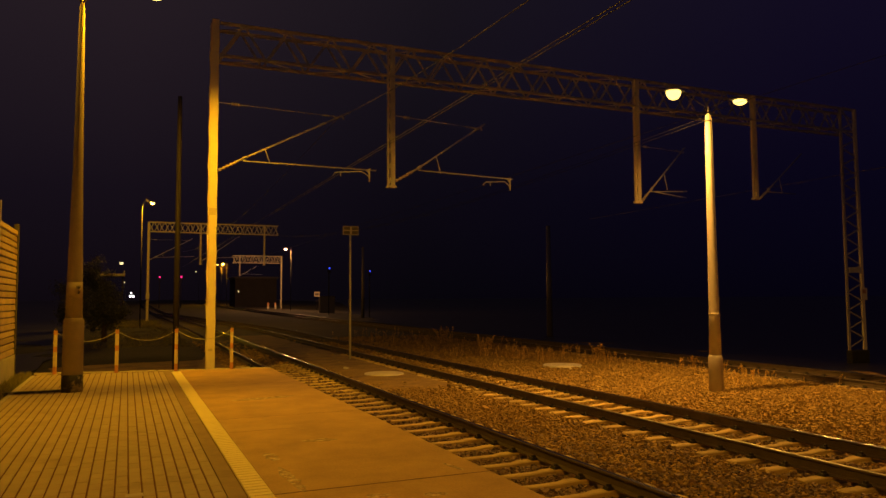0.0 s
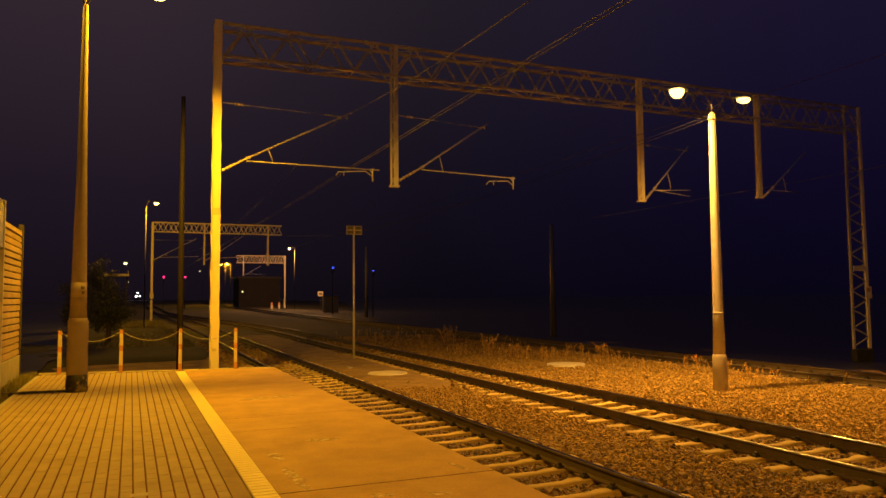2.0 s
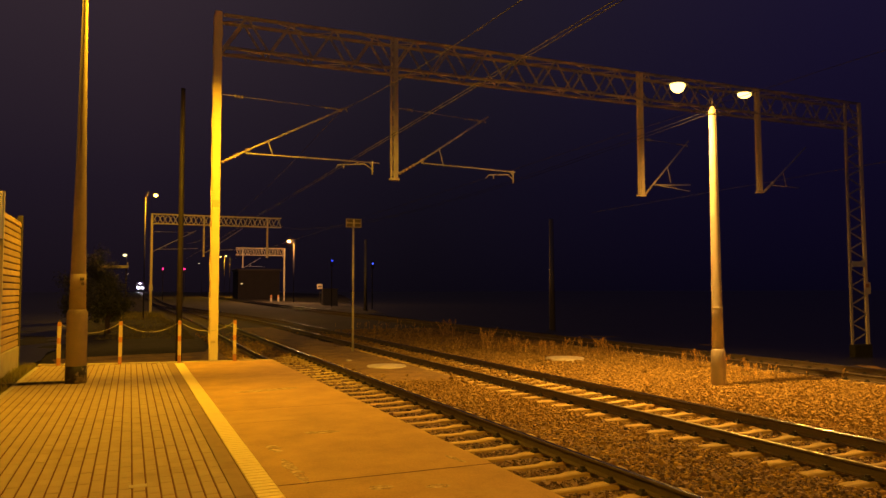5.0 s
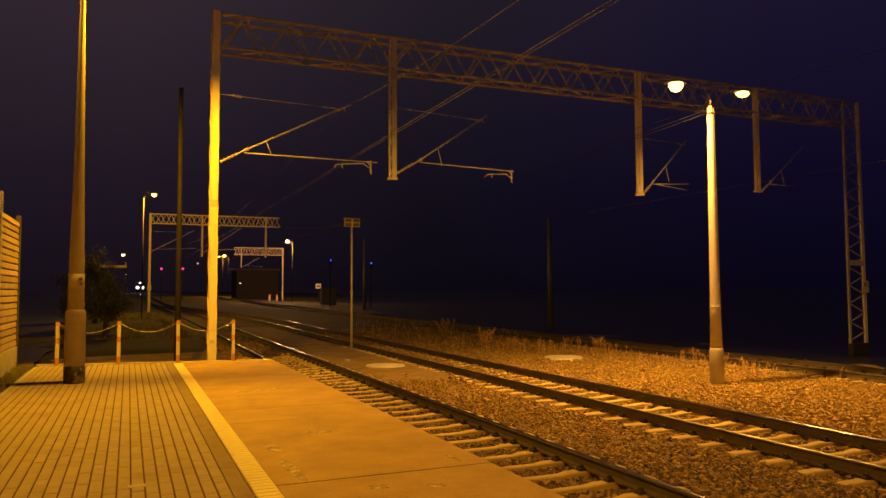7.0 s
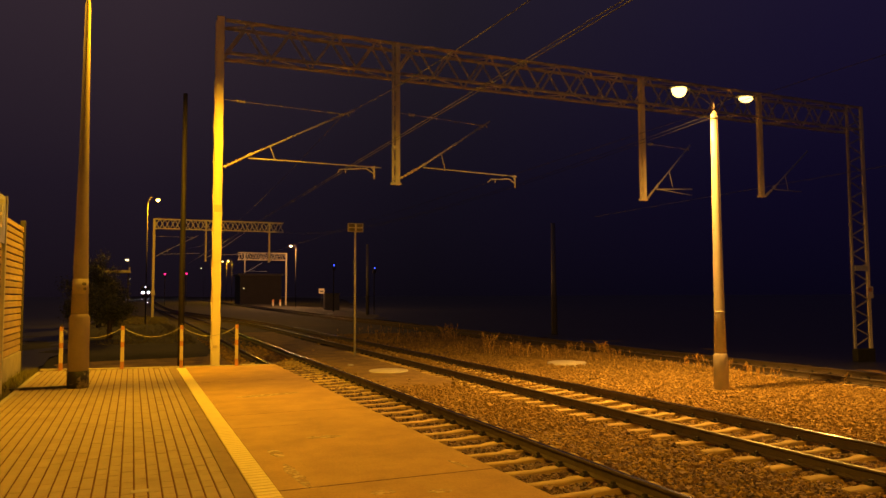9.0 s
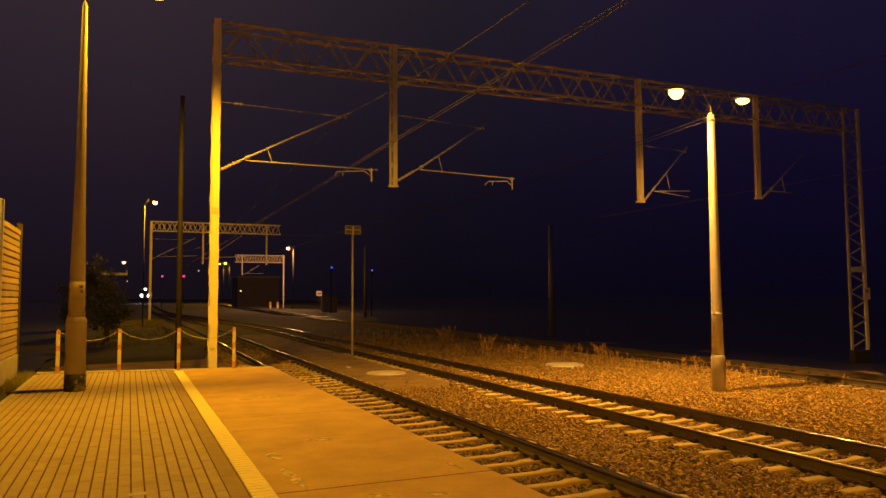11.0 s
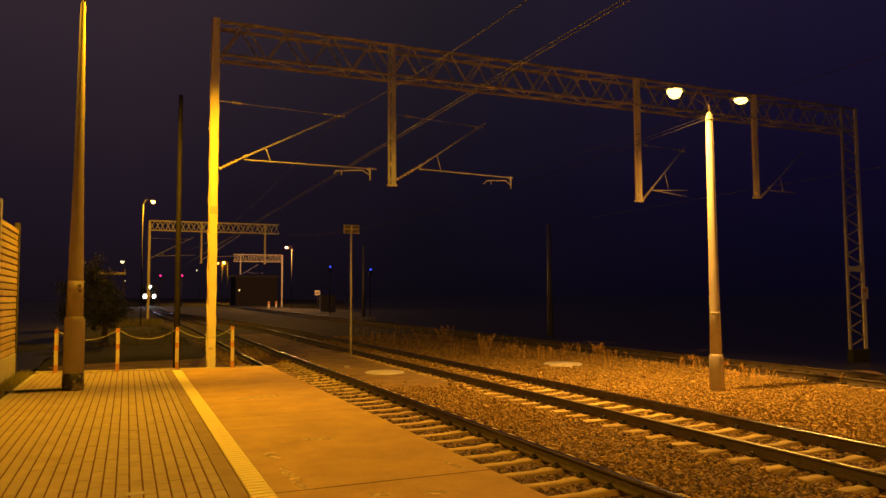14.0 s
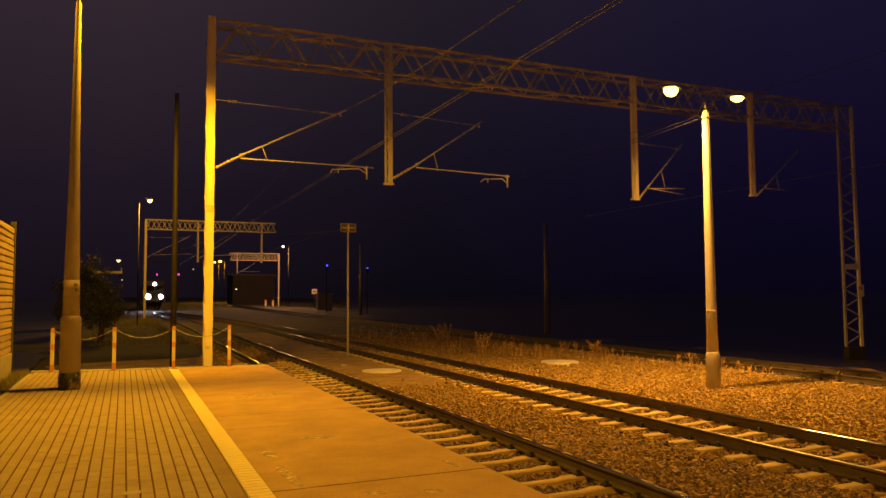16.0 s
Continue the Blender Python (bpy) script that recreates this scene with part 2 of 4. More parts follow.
def tube(bm, pts, r, seg=8, mi=0):
    """A round bar along points."""
    pts = [Vector(p) for p in pts]
    loops = []
    for i, p in enumerate(pts):
        d = (pts[min(i + 1, len(pts) - 1)] - pts[max(i - 1, 0)]).normalized()
        a = d.cross(Vector((0, 0, 1)))
        if a.length < 0.05:
            a = d.cross(Vector((1, 0, 0)))
        a.normalize()
        b = d.cross(a)
        loops.append([bm.verts.new(p + r * (a * math.cos(2 * math.pi * k / seg) + b * math.sin(2 * math.pi * k / seg))) for k in range(seg)])
    for a, b in zip(loops, loops[1:]):
        for k in range(seg):
            f = bm.faces.new((a[k], b[k], b[(k + 1) % seg], a[(k + 1) % seg]))
            f.material_index, f.smooth = mi, seg > 5
    bm.faces.new(loops[0]).material_index = mi
    bm.faces.new(loops[-1][::-1]).material_index = mi


def bar(bm, a, b, w, t):
    """A flat steel bar from a to b, w wide in the plane, t thick across y."""
    a, b = Vector(a), Vector(b)
    d = (b - a)
    n = d.length
    d.normalize()
    s = d.cross(Vector((0, 1, 0)))
    if s.length < 0.05:
        s = Vector((1, 0, 0))
    s.normalize()
    u = s.cross(d)
    m = Matrix((s, u, d)).transposed().to_4x4()
    m.translation = (a + b) / 2
    box(bm, -w / 2, w / 2, -t / 2, t / 2, -n / 2, n / 2, m=m)


def mesh_of(name, bm, *mats):
    bmesh.ops.recalc_face_normals(bm, faces=bm.faces)
    me = bpy.data.meshes.new(name)
    bm.to_mesh(me)
    bm.free()
    for m in mats:
        me.materials.append(m)
    return me


def part(name, bm, material, parent=None, label=""):
    mats = material if isinstance(material, (list, tuple)) else (material,)
    ob = new(name, mesh_of(name, bm, *mats))
    ob.parent = parent
    return tagged(ob, label)


def thing(name, label, category, group="", at=(0, 0, 0), kind=""):
    ob = new(name)
    ob.location = at
    return tagged(ob, label, category, group, kind)


def soup(name, verts, faces, material, parent=None, kind="", smooth=False):
    me = bpy.data.meshes.new(name)
    me.from_pydata(verts.tolist() if hasattr(verts, "tolist") else verts, [], faces.tolist() if hasattr(faces, "tolist") else faces)
    me.materials.append(material)
    ob = new(name, me)
    ob.parent = parent
    return tagged(ob, kind=kind)


# ---- plan ----
RAIL_Z = -0.56            # top of the rails; platform top is 0
BED_Z = -0.745            # ballast surface
AXES = (4.80, 9.24, 18.05)
MANHOLES = ((7.22, 21.3, 0.60), (13.56, 21.3, 0.65))


def rise(y):
    """The line climbs gently away from the station."""
    return np.interp(y, (8, 17, 27, 43, 60, 77, 92, 107, 126, 160, 208, 240, 300, 420), (0, 0.02, 0.055, 0.115, 0.20, 0.33, 0.47, 0.62, 0.79, 1.08, 1.5, 1.75, 2.1, 2.6))


def ease(u):
    u = min(1.0, max(0.0, u))
    return u * u * (3 - 2 * u)


def bend(y):
    """The far line shifts to the left, then runs on straight."""
    return -1.1 * ease((y - 42) / 80) - 1.6 * ease((y - 330) / 90)


def join(y):
    """The middle track swings over to meet the platform track at a turnout."""
    return -4.44 * ease((y - 46) / 60)


def end_y(x):
    """The oblique end of the platform."""
    return 18.15 - 0.15 * x


# ---- ground ----
def make_ground():
    ys = np.concatenate([np.arange(-40, 45, 1.0), np.arange(45, 260, 4.0), [300, 400, 600, 1000, 1800, 3000]])
    xs = np.concatenate([[-1500, -600, -250, -120, -60, -30], np.arange(-18, 40, 1.0), [45, 60, 100, 200, 400, 800, 1800]])
    rng = np.random.default_rng(3)
    bm = bmesh.new()
    grid = []
    for y in ys:
        row = []
        for x in xs:
            z = BED_Z - 0.055 + rise(y) + (0.03 * rng.random() if abs(x) < 60 else 0)
            for a in AXES:
                d = abs(x - a - bend(y))
                if d < 1.3:
                    z -= 0.02
            if x > 21:
                z -= min(0.5, (x - 21) * 0.04)
            if y > 62 or x > 26 or x < -9:      # lies under the unlit sheets and the far yard
                z -= 0.6
            row.append(bm.verts.new((x, y, z)))
        grid.append(row)
    for r0, r1 in zip(grid, grid[1:]):
        for i in range(len(xs) - 1):
            bm.faces.new((r0[i], r0[i + 1], r1[i + 1], r1[i])).smooth = True
    ob = part("ground", bm, M_GROUND)
    tagged(ob, "brown gravel and dirt ground of the railway yard", "ground", kind="structure")


make_ground()


def make_stones():
    """Loose ballast, thick near the camera, thinning away."""
    rng = np.random.default_rng(5)
    base = np.array([(-1, -1, -1), (1, -1, -1), (1, 1, -1), (-1, 1, -1), (-1, -1, 1), (1, -1, 1), (1, 1, 1), (-1, 1, 1)], float)
    quads = np.array([(0, 3, 2, 1), (4, 5, 6, 7), (0, 1, 5, 4), (1, 2, 6, 5), (2, 3, 7, 6), (3, 0, 4, 7)])
    xs, ys, rs = [], [], []
    for x0, x1, y0, y1, n, r in ((3.3, 9.5, 3.5, 11, 27000, 0.0235), (3.3, 17.5, 9, 17, 52000, 0.025), (9.0, 18.0, 4.5, 9, 16000, 0.0245),
                                 (3.3, 20.2, 17, 26, 25000, 0.032), (3.2, 20, 26, 42, 12000, 0.04), (17.5, 20.2, 8, 17, 5000, 0.03), (3.3, 20, -12, 4, 14000, 0.04)):
        xs.append(rng.uniform(x0, x1, n))
        ys.append(rng.uniform(y0, y1, n))
        rs.append(r * rng.lognormal(0, 0.28, n))
    x, y, r = np.concatenate(xs), np.concatenate(ys), np.concatenate(rs)
    keep = np.ones(len(x), bool)
    for a in AXES:                       # the rails stay clear
        for s in (-0.753, 0.753):
            keep &= np.abs(x - a - s) > 0.10
    # trodden earth with few stones
    keep &= ~((x > 6.15) & (x < 8.42) & (y > 18.6 + 0.8 * np.sin(x * 3) + rng.normal(0, 1.1, len(x))) & (rng.random(len(x)) > 0.10))
    for mx, my, mr in MANHOLES:
        keep &= (x - mx) ** 2 + (y - my) ** 2 > (mr + 0.03) ** 2
    # the sleepers' tops stay mostly clear
    ph = np.abs((y - 0.356 + 0.3) % 0.6 - 0.3)
    for a in AXES:
        keep &= ~((ph < 0.115 + 0.5 * r) & (np.abs(x - a) < 1.33) & ((a < 15) | (x > a - 0.55)) & (rng.random(len(x)) > 0.012 + 0.55 * ((x < a - 0.95) & (y > 11)) + (a > 6) * (0.30 * (y > 17) + 0.35 * (y > 23))))
    x, y, r = x[keep], y[keep], r[keep]
    n = len(x)
    v = base[None] * rng.uniform(0.55, 1.0, (n, 8, 3)) * r[:, None, None] * np.stack([np.ones(n), rng.uniform(0.6, 1, n), rng.uniform(0.5, 0.9, n)], 1)[:, None]
    a, b = rng.uniform(0, 6.28, n), rng.uniform(-0.6, 0.6, n)
    ca, sa, cb, sb = np.cos(a)[:, None], np.sin(a)[:, None], np.cos(b)[:, None], np.sin(b)[:, None]
    X, Y, Z = v[..., 0], v[..., 1], v[..., 2]
    X, Z = X * cb - Z * sb, X * sb + Z * cb
    X, Y = X * ca - Y * sa, X * sa + Y * ca
    lift = rng.uniform(-0.3, 0.6, n) * r
    for a_ in AXES:                      # packed lower between the sleepers
        lift -= (0.035 - (0.045 if a_ > 6 else 0.012) * np.clip((y - 14) / 4, 0, 1)) * (np.abs(x - a_) < 1.3) * ((a_ < 15) | (x > a_ - 0.6))
    V = np.stack([X + x[:, None], Y + y[:, None], Z + (BED_Z - 0.015 + lift + rise(y))[:, None]], -1).reshape(-1, 3)
    V = V.reshape(n, 8, 3)
    # darker stones: oil-stained platform track bed, ground nearest the camera, outer track
    dark_stones = ((np.abs(x - AXES[0]) + rng.normal(0, 0.12, n) < 1.25) & (y < 24)) | ((x < 9.9) & (y + rng.normal(0, 1.8, n) < 9.5) & (rng.random(n) < 0.65)) | (x + rng.normal(0, 0.15, n) > 17.0)
    for pick, m, label in ((~dark_stones, M_STONE, "crushed brown ballast stones between the tracks"), (dark_stones, M_STONEDARK, "darker ballast stones, oil-stained between the sleepers")):
        k = int(pick.sum())
        F = (quads[None] + (np.arange(k) * 8)[:, None, None]).reshape(-1, 4)
        ob = soup("ballast_stones", V[pick].reshape(-1, 3), F, m, kind="stuff")
        tagged(ob, label, "gravel")


make_stones()


# ---- tracks ----
def rail_mesh(name, x_off, axis):
    prof = [(-0.075, 0), (0.075, 0), (0.075, 0.012), (0.012, 0.032), (0.010, 0.125), (0.036, 0.138), (0.036, 0.158), (0.031, 0.167), (0.018, 0.1712), (0, 0.172),
            (-0.018, 0.1712), (-0.031, 0.167), (-0.036, 0.158), (-0.036, 0.138), (-0.010, 0.125), (-0.012, 0.032), (-0.075, 0.012)]
    ys = [-30, 0] + list(range(4, 440 if axis < 6 else 104 if axis < 12 else 200, 4))
    bm = bmesh.new()
    loops = []
    for y in ys:
        cx, cz = axis + bend(y) + x_off + (join(y) if 6 < axis < 12 else 0), RAIL_Z - 0.172 + rise(y)
        loops.append([bm.verts.new((cx + px, y, cz + pz)) for px, pz in prof])
    n = len(prof)
    for a, b in zip(loops, loops[1:]):
        for i in range(n):
            f = bm.faces.new((a[i], a[(i + 1) % n], b[(i + 1) % n], b[i]))
            f.material_index = 1 if 7 <= i <= 10 else 0
            f.smooth = 7 <= i <= 10
    return bm


def sleeper_mesh():
    bm = bmesh.new()
    secs = [(-1.3, 0.112, 0.0), (-1.26, 0.112, 0.012), (-0.45, 0.109, 0.012), (-0.30, 0.092, -0.006), (0.30, 0.092, -0.006), (0.45, 0.109, 0.012), (1.26, 0.112, 0.012), (1.3, 0.112, 0.0)]
    loops = []
    for x, w, top in secs:
        loops.append([bm.verts.new(c) for c in ((x, -w, -0.2), (x, -w + 0.024, top - 0.014), (x, -w + 0.046, top), (x, w - 0.046, top), (x, w - 0.024, top - 0.014), (x, w, -0.2))])
    for a, b in zip(loops, loops[1:]):
        for i in range(6):
            bm.faces.new((a[i], b[i], b[(i + 1) % 6], a[(i + 1) % 6]))
    bm.faces.new(loops[0])
    bm.faces.new(loops[-1][::-1])
    return mesh_of("sleeper", bm, M_SLEEPER)


SLEEPER = sleeper_mesh()


def clips_soup(points):
    """Fastening clips and bolts at each rail seat, joined."""
    cube = np.array([(-1, -1, 0), (1, -1, 0), (1, 1, 0), (-1, 1, 0), (-.7, -.7, 1), (.7, -.7, 1), (.7, .7, 1), (-.7, .7, 1)], float)
    quads = np.array([(0, 3, 2, 1), (4, 5, 6, 7), (0, 1, 5, 4), (1, 2, 6, 5), (2, 3, 7, 6), (3, 0, 4, 7)])
    V, F = [], []
    for x, y, z in points:
        for dx, dy, s in ((-0.115, 0, (0.055, 0.06, 0.035)), (0.115, 0, (0.055, 0.06, 0.035)), (-0.108, 0, (0.030, 0.030, 0.066)), (0.108, 0, (0.030, 0.030, 0.066))):
            F.append(quads + 8 * len(V))
            V.append(cube * np.array(s) + np.array((x + dx, y + dy, z)))
    return np.concatenate(V), np.concatenate(F)


def make_track(axis, near, far, label):
    t = thing("railway_track", label, "railway track", group="tracks of the yard", kind="structure")
    for s in (-0.753, 0.753):
        # the glint is steered by material: only some rails get the polished top
        part("rail", rail_mesh("rail", s, axis), (M_RAIL, M_RAILTOP if (s > 0 and axis > 6) or axis < 6 else M_RAILDULL), t, "worn steel rail with a polished top")
    pts = []
    k0 = int(near / 0.6)
    for k in range(k0, k0 + 130):
        y = 0.356 + 0.6 * k
        if y > far:
            break
        ob = new("sleeper", SLEEPER)
        ob.parent = t
        ob.location = (axis + random.uniform(-0.012, 0.012), y + random.uniform(-0.015, 0.015), RAIL_Z - 0.172 - 0.012 + rise(y))
        ob.rotation_euler = (0, 0, random.uniform(-0.012, 0.012))
        if y < 45:
            pts += [(axis + s * 0.753, y, RAIL_Z - 0.172 + rise(y)) for s in (-1, 1)]
    V, F = clips_soup(pts)
    soup("fasteners", V, F, M_CLIP, t, kind="stuff")


make_track(AXES[0], -24, 26.5, "straight railway track on pale concrete sleepers beside the platform")
make_track(AXES[1], -24, 30, "railway track on pale concrete sleepers in brown ballast")
make_track(AXES[2], -10, 27, "unused-looking darker railway track beyond the dry weeds")


def make_earth():
    """Trodden earth between the two near tracks, lapping over the sleepers' ends."""
    rng = np.random.default_rng(17)
    xs, ys = np.linspace(5.95, 8.42, 14), np.arange(17.2, 46, 0.35)
    bm = bmesh.new()
    grid = []
    for j, y in enumerate(ys):
        row = []
        for i, x in enumerate(xs):
            edge = min(i, len(xs) - 1 - i, 0.7 * j) / 2.0
            z = BED_Z + rise(y) - 0.10 + 0.13 * min(1.0, edge) + 0.012 * rng.random()
            row.append(bm.verts.new((x + rng.uniform(-0.07, 0.03), y + rng.uniform(-0.1, 0.1), z)))
        grid.append(row)
    for a, b in zip(grid, grid[1:]):
        for i in range(len(xs) - 1):
            bm.faces.new((a[i], a[i + 1], b[i + 1], b[i])).smooth = True
    ob = part("earth_strip", bm, M_EARTH)
    tagged(ob, "trodden brown earth between the two near tracks", "ground", kind="structure")


make_earth()


# ---- platform ----
def make_platform():
    t = thing("platform", "low railway platform of pavers, yellow strip and concrete slabs", "platform", kind="structure")
    bm = bmesh.new()                     # the body under the paving
    x0, x1, yb = -1.84, 3.02, -25.0
    v = [bm.verts.new(c) for c in ((x0, yb, -0.9), (x1, yb, -0.9), (x1, end_y(x1) - 0.05, -0.9), (x0, end_y(x0) - 0.05, -0.9),
                                   (x0, yb, -0.05), (x1, yb, -0.05), (x1, end_y(x1) - 0.05, -0.05), (x0, end_y(x0) - 0.05, -0.05))]
    for f in ((0, 3, 2, 1), (4, 5, 6, 7), (0, 1, 5, 4), (1, 2, 6, 5), (2, 3, 7, 6), (3, 0, 4, 7)):
        bm.faces.new([v[i] for i in f])
    part("platform_body", bm, M_WALL, t, "grey concrete platform retaining wall")
    bm = bmesh.new()                     # sand bed in the joints
    v = [bm.verts.new(c) for c in ((x0, yb, -0.006), (0.78, yb, -0.006), (0.78, end_y(0.78) - 0.1, -0.006), (x0, end_y(x0) - 0.1, -0.006))]
    bm.faces.new(v)
    v = [bm.verts.new(c) for c in ((x0, yb, -0.045), (0.78, yb, -0.045), (0.78, end_y(0.78) - 0.1, -0.045), (x0, end_y(x0) - 0.1, -0.045))]
    bm.faces.new(v[::-1])
    part("sand_bed", bm, M_JOINT, t, "dark sand in the paving joints")
    # smooth grey band and ribbed yellow strip
    bm = bmesh.new()
    y = -24.0
    while y < end_y(0.85) - 0.12:
        y2 = min(y + 1.0, end_y(0.85) - 0.1)
        box(bm, 0.792, 0.936, y + 0.002, y2 - 0.002, -0.05, -0.001, 0.003)
        y += 1.0
    part("grey_band", bm, M_GREYSTRIP, t, "smooth dark grey concrete band")
    for k in range(-60, 45):
        ya, yb2 = k * 0.4 + 0.001, k * 0.4 + 0.399
        if yb2 > end_y(1.1) - 0.1:
            break
        if ya < -24:
            continue
        ob = new("tactile_tile", tile_mesh)
        ob.parent = t
        ob.location = (1.045, ya, 0.0)
    # big concrete slabs along the edge
    joints = [-20.6, -16.5, -12.3, -8.2, -4.05, 0.0, 2.07, 6.19, 10.31, 14.43, 99]
    for a, b in zip(joints, joints[1:]):
        bm = bmesh.new()
        g = 0.006
        ya = a + g
        yr, yl = (b - g, b - g) if b < 50 else (end_y(3.15) - 0.10, end_y(1.145) - 0.10)
        prof = [(1.148, -0.05), (1.148, -0.004), (1.152, 0.0), (3.135, 0.0), (3.15, -0.015), (3.15, -0.20), (3.02, -0.20)]
        lo = [bm.verts.new((x, ya, z)) for x, z in prof]
        hi = [bm.verts.new((x, yl + (yr - yl) * (x - 1.148) / 2.0, z)) for x, z in prof]
        n = len(prof)
        for i in range(n):
            bm.faces.new((lo[i], lo[(i + 1) % n], hi[(i + 1) % n], hi[i]))
        bm.faces.new(lo[::-1])
        bm.faces.new(hi)
        if b < 50:
            bj = bmesh.new()
            box(bj, 1.15, 3.142, b - 0.0058, b + 0.0058, -0.05, 0.0006)
            part("joint_seal", bj, M_SEAL, t, "dark red-brown joint between slabs")
        ob = part("concrete_slab", bm, M_SLAB, t)
        ob.location.z = random.uniform(-0.003, 0.001)
    bm = bmesh.new()                     # short saw cut in one slab
    box(bm, 1.16, 1.95, 9.255, 9.263, -0.004, 0.0012)
    part("saw_cut", bm, M_JOINT, t, "short dark saw cut across one slab")
    rng = np.random.default_rng(29)      # pale scuffs on the slabs
    for xa, ya, xb, yb, w in ((1.36, 7.85, 1.39, 7.45, 0.09), (1.37, 7.15, 1.40, 6.15, 0.07), (1.82, 5.80, 2.02, 5.78, 0.10), (2.26, 5.66, 2.46, 5.62, 0.08),
                              (1.85, 8.34, 2.25, 8.28, 0.10), (2.86, 6.66, 2.92, 6.30, 0.04), (1.55, 12.1, 2.6, 12.3, 0.16), (1.9, 3.9, 2.6, 3.7, 0.12)):
        a, b = Vector((xa, ya, 0.0032)), Vector((xb, yb, 0.0032))
        d = (b - a).normalized()
        side, n = Vector((-d.y, d.x, 0)), 10
        rim = [(a.lerp(b, k / n), w * math.sin(math.pi * (k + 0.4) / (n + 0.8)) ** 0.6) for k in range(n + 1)]
        bm = bmesh.new()
        lo = [bm.verts.new(p - side * q * rng.uniform(0.5, 1.1)) for p, q in rim]
        hi = [bm.verts.new(p + side * q * rng.uniform(0.5, 1.1)) for p, q in rim]
        for k in range(n):
            bm.faces.new((lo[k], lo[k + 1], hi[k + 1], hi[k]))
        part("scuff_mark", bm, M_SCUFF, t, "pale worn scuff on the concrete")
    # kerbs closing the oblique end
    for k in range(6):
        xa, xb = -1.84 + k * 0.833, -1.84 + (k + 1) * 0.833
        bm = bmesh.new()
        box(bm, -0.408, 0.408, -0.05, 0.05, -0.30, 0.0, 0.008)
        xm = (xa + xb) / 2
        ob = part("kerb_stone", bm, M_KERB, t)
        ob.matrix_basis = pose(xm, end_y(xm) - 0.05, 0.018 + random.uniform(-0.008, 0.012), 0, random.uniform(-0.7, 0.7), -8.53)
    for k in range(40):                  # kerb along the grass
        ya = -22.0 + k
        if ya + 1 > end_y(-1.8) - 0.15:
            break
        ob = new("edge_kerb", edge_kerb)
        ob.parent = t
        ob.location = (-1.805, ya, 0.004)
    # pavers, 106 mm by 208 mm, runners along the platform
    rng = np.random.default_rng(8)
    V, F, n = [], [], 0
    pm = np.array([v.co for v in paver.vertices])
    pf = np.array([list(p.vertices) for p in paver.polygons])
    for c in range(24):
        x = -1.7115 + c * 0.1065
        for r in range(-118, 100):
            y = r * 0.209 + (0.1045 if c % 2 else 0)
            if y > end_y(x) - 0.22:
                break
            dz = rng.uniform(-0.0025, 0.0015)
            if 5.35 < y < 7.85:
                ob = new("paver", paver)
                ob.parent = t
                ob.location = (x, y, dz)
                ob.rotation_euler = (rng.uniform(-0.006, 0.006), rng.uniform(-0.006, 0.006), rng.uniform(-0.01, 0.01))
            else:
                V.append(pm + (x, y, dz))
                F.append(pf + n)
                n += len(pm)
    soup("pavers", np.concatenate(V), np.concatenate(F), M_PAVERS, t, kind="stuff")
    bm = bmesh.new()                     # pale spot near the camera
    box(bm, 0.02, 0.16, 6.60, 6.70, -0.002, 0.0035, 0.002)
    part("mortar_patch", bm, M_KERB, t, "pale mortar patch on the pavers")


def paver_block():
    bm = bmesh.new()
    w, l = 0.0468, 0.1028
    lo = [bm.verts.new((sx * w, sy * l, -0.02)) for sx, sy in ((-1, -1), (1, -1), (1, 1), (-1, 1))]
    md = [bm.verts.new((sx * w, sy * l, -0.005)) for sx, sy in ((-1, -1), (1, -1), (1, 1), (-1, 1))]
    hi = [bm.verts.new((sx * (w - 0.004), sy * (l - 0.003), 0)) for sx, sy in ((-1, -1), (1, -1), (1, 1), (-1, 1))]
    for a, b in ((lo, md), (md, hi)):
        for i in range(4):
            bm.faces.new((a[i], a[(i + 1) % 4], b[(i + 1) % 4], b[i]))
    bm.faces.new(hi)
    return mesh_of("paver", bm, M_PAVER)


def tactile_block():
    bm = bmesh.new()
    box(bm, -0.101, 0.101, 0, 0.398, -0.04, 0.0, 0.002, mi=1)
    for k in range(4):
        box(bm, -0.093, 0.097, 0.012 + k * 0.1, 0.090 + k * 0.1, -0.002, 0.005)
    return mesh_of("tactile_tile", bm, M_YELLOW, M_GROOVE)


def kerb_block():
    bm = bmesh.new()
    box(bm, -0.04, 0.04, 0.003, 0.997, -0.25, 0.0, 0.006)
    return mesh_of("edge_kerb", bm, M_KERB)


paver, tile_mesh, edge_kerb = paver_block(), tactile_block(), kerb_block()


# ---- lamp posts ----
def luminaire(parent, x, y, z, toward, glass, bowl=(0.235, 0.16, 0.14), name="luminaire"):
    """A flat sodium head: dark shell above, glowing bowl below."""
    bm = bmesh.new()
    bmesh.ops.create_uvsphere(bm, u_segments=20, v_segments=10, radius=1.0)
    for v in bm.verts:
        if v.co.z < 0:
            v.co.z *= 0.25
    bmesh.ops.scale(bm, vec=(0.32, 0.15, 0.075), verts=bm.verts)
    for f in bm.faces:
        f.smooth = True
    head = part(name, bm, M_HOUSING, parent, "grey lamp head")
    head.matrix_basis = pose(x, y, z)
    bm = bmesh.new()
    bmesh.ops.create_uvsphere(bm, u_segments=20, v_segments=10, radius=1.0)
    for v in bm.verts:
        if v.co.z > 0:
            v.co.z *= 0.45
    bmesh.ops.scale(bm, vec=bowl, verts=bm.verts)
    for f in bm.faces:
        f.smooth = True
    g = part("lamp_glass", bm, glass, head, "glowing orange lamp glass")
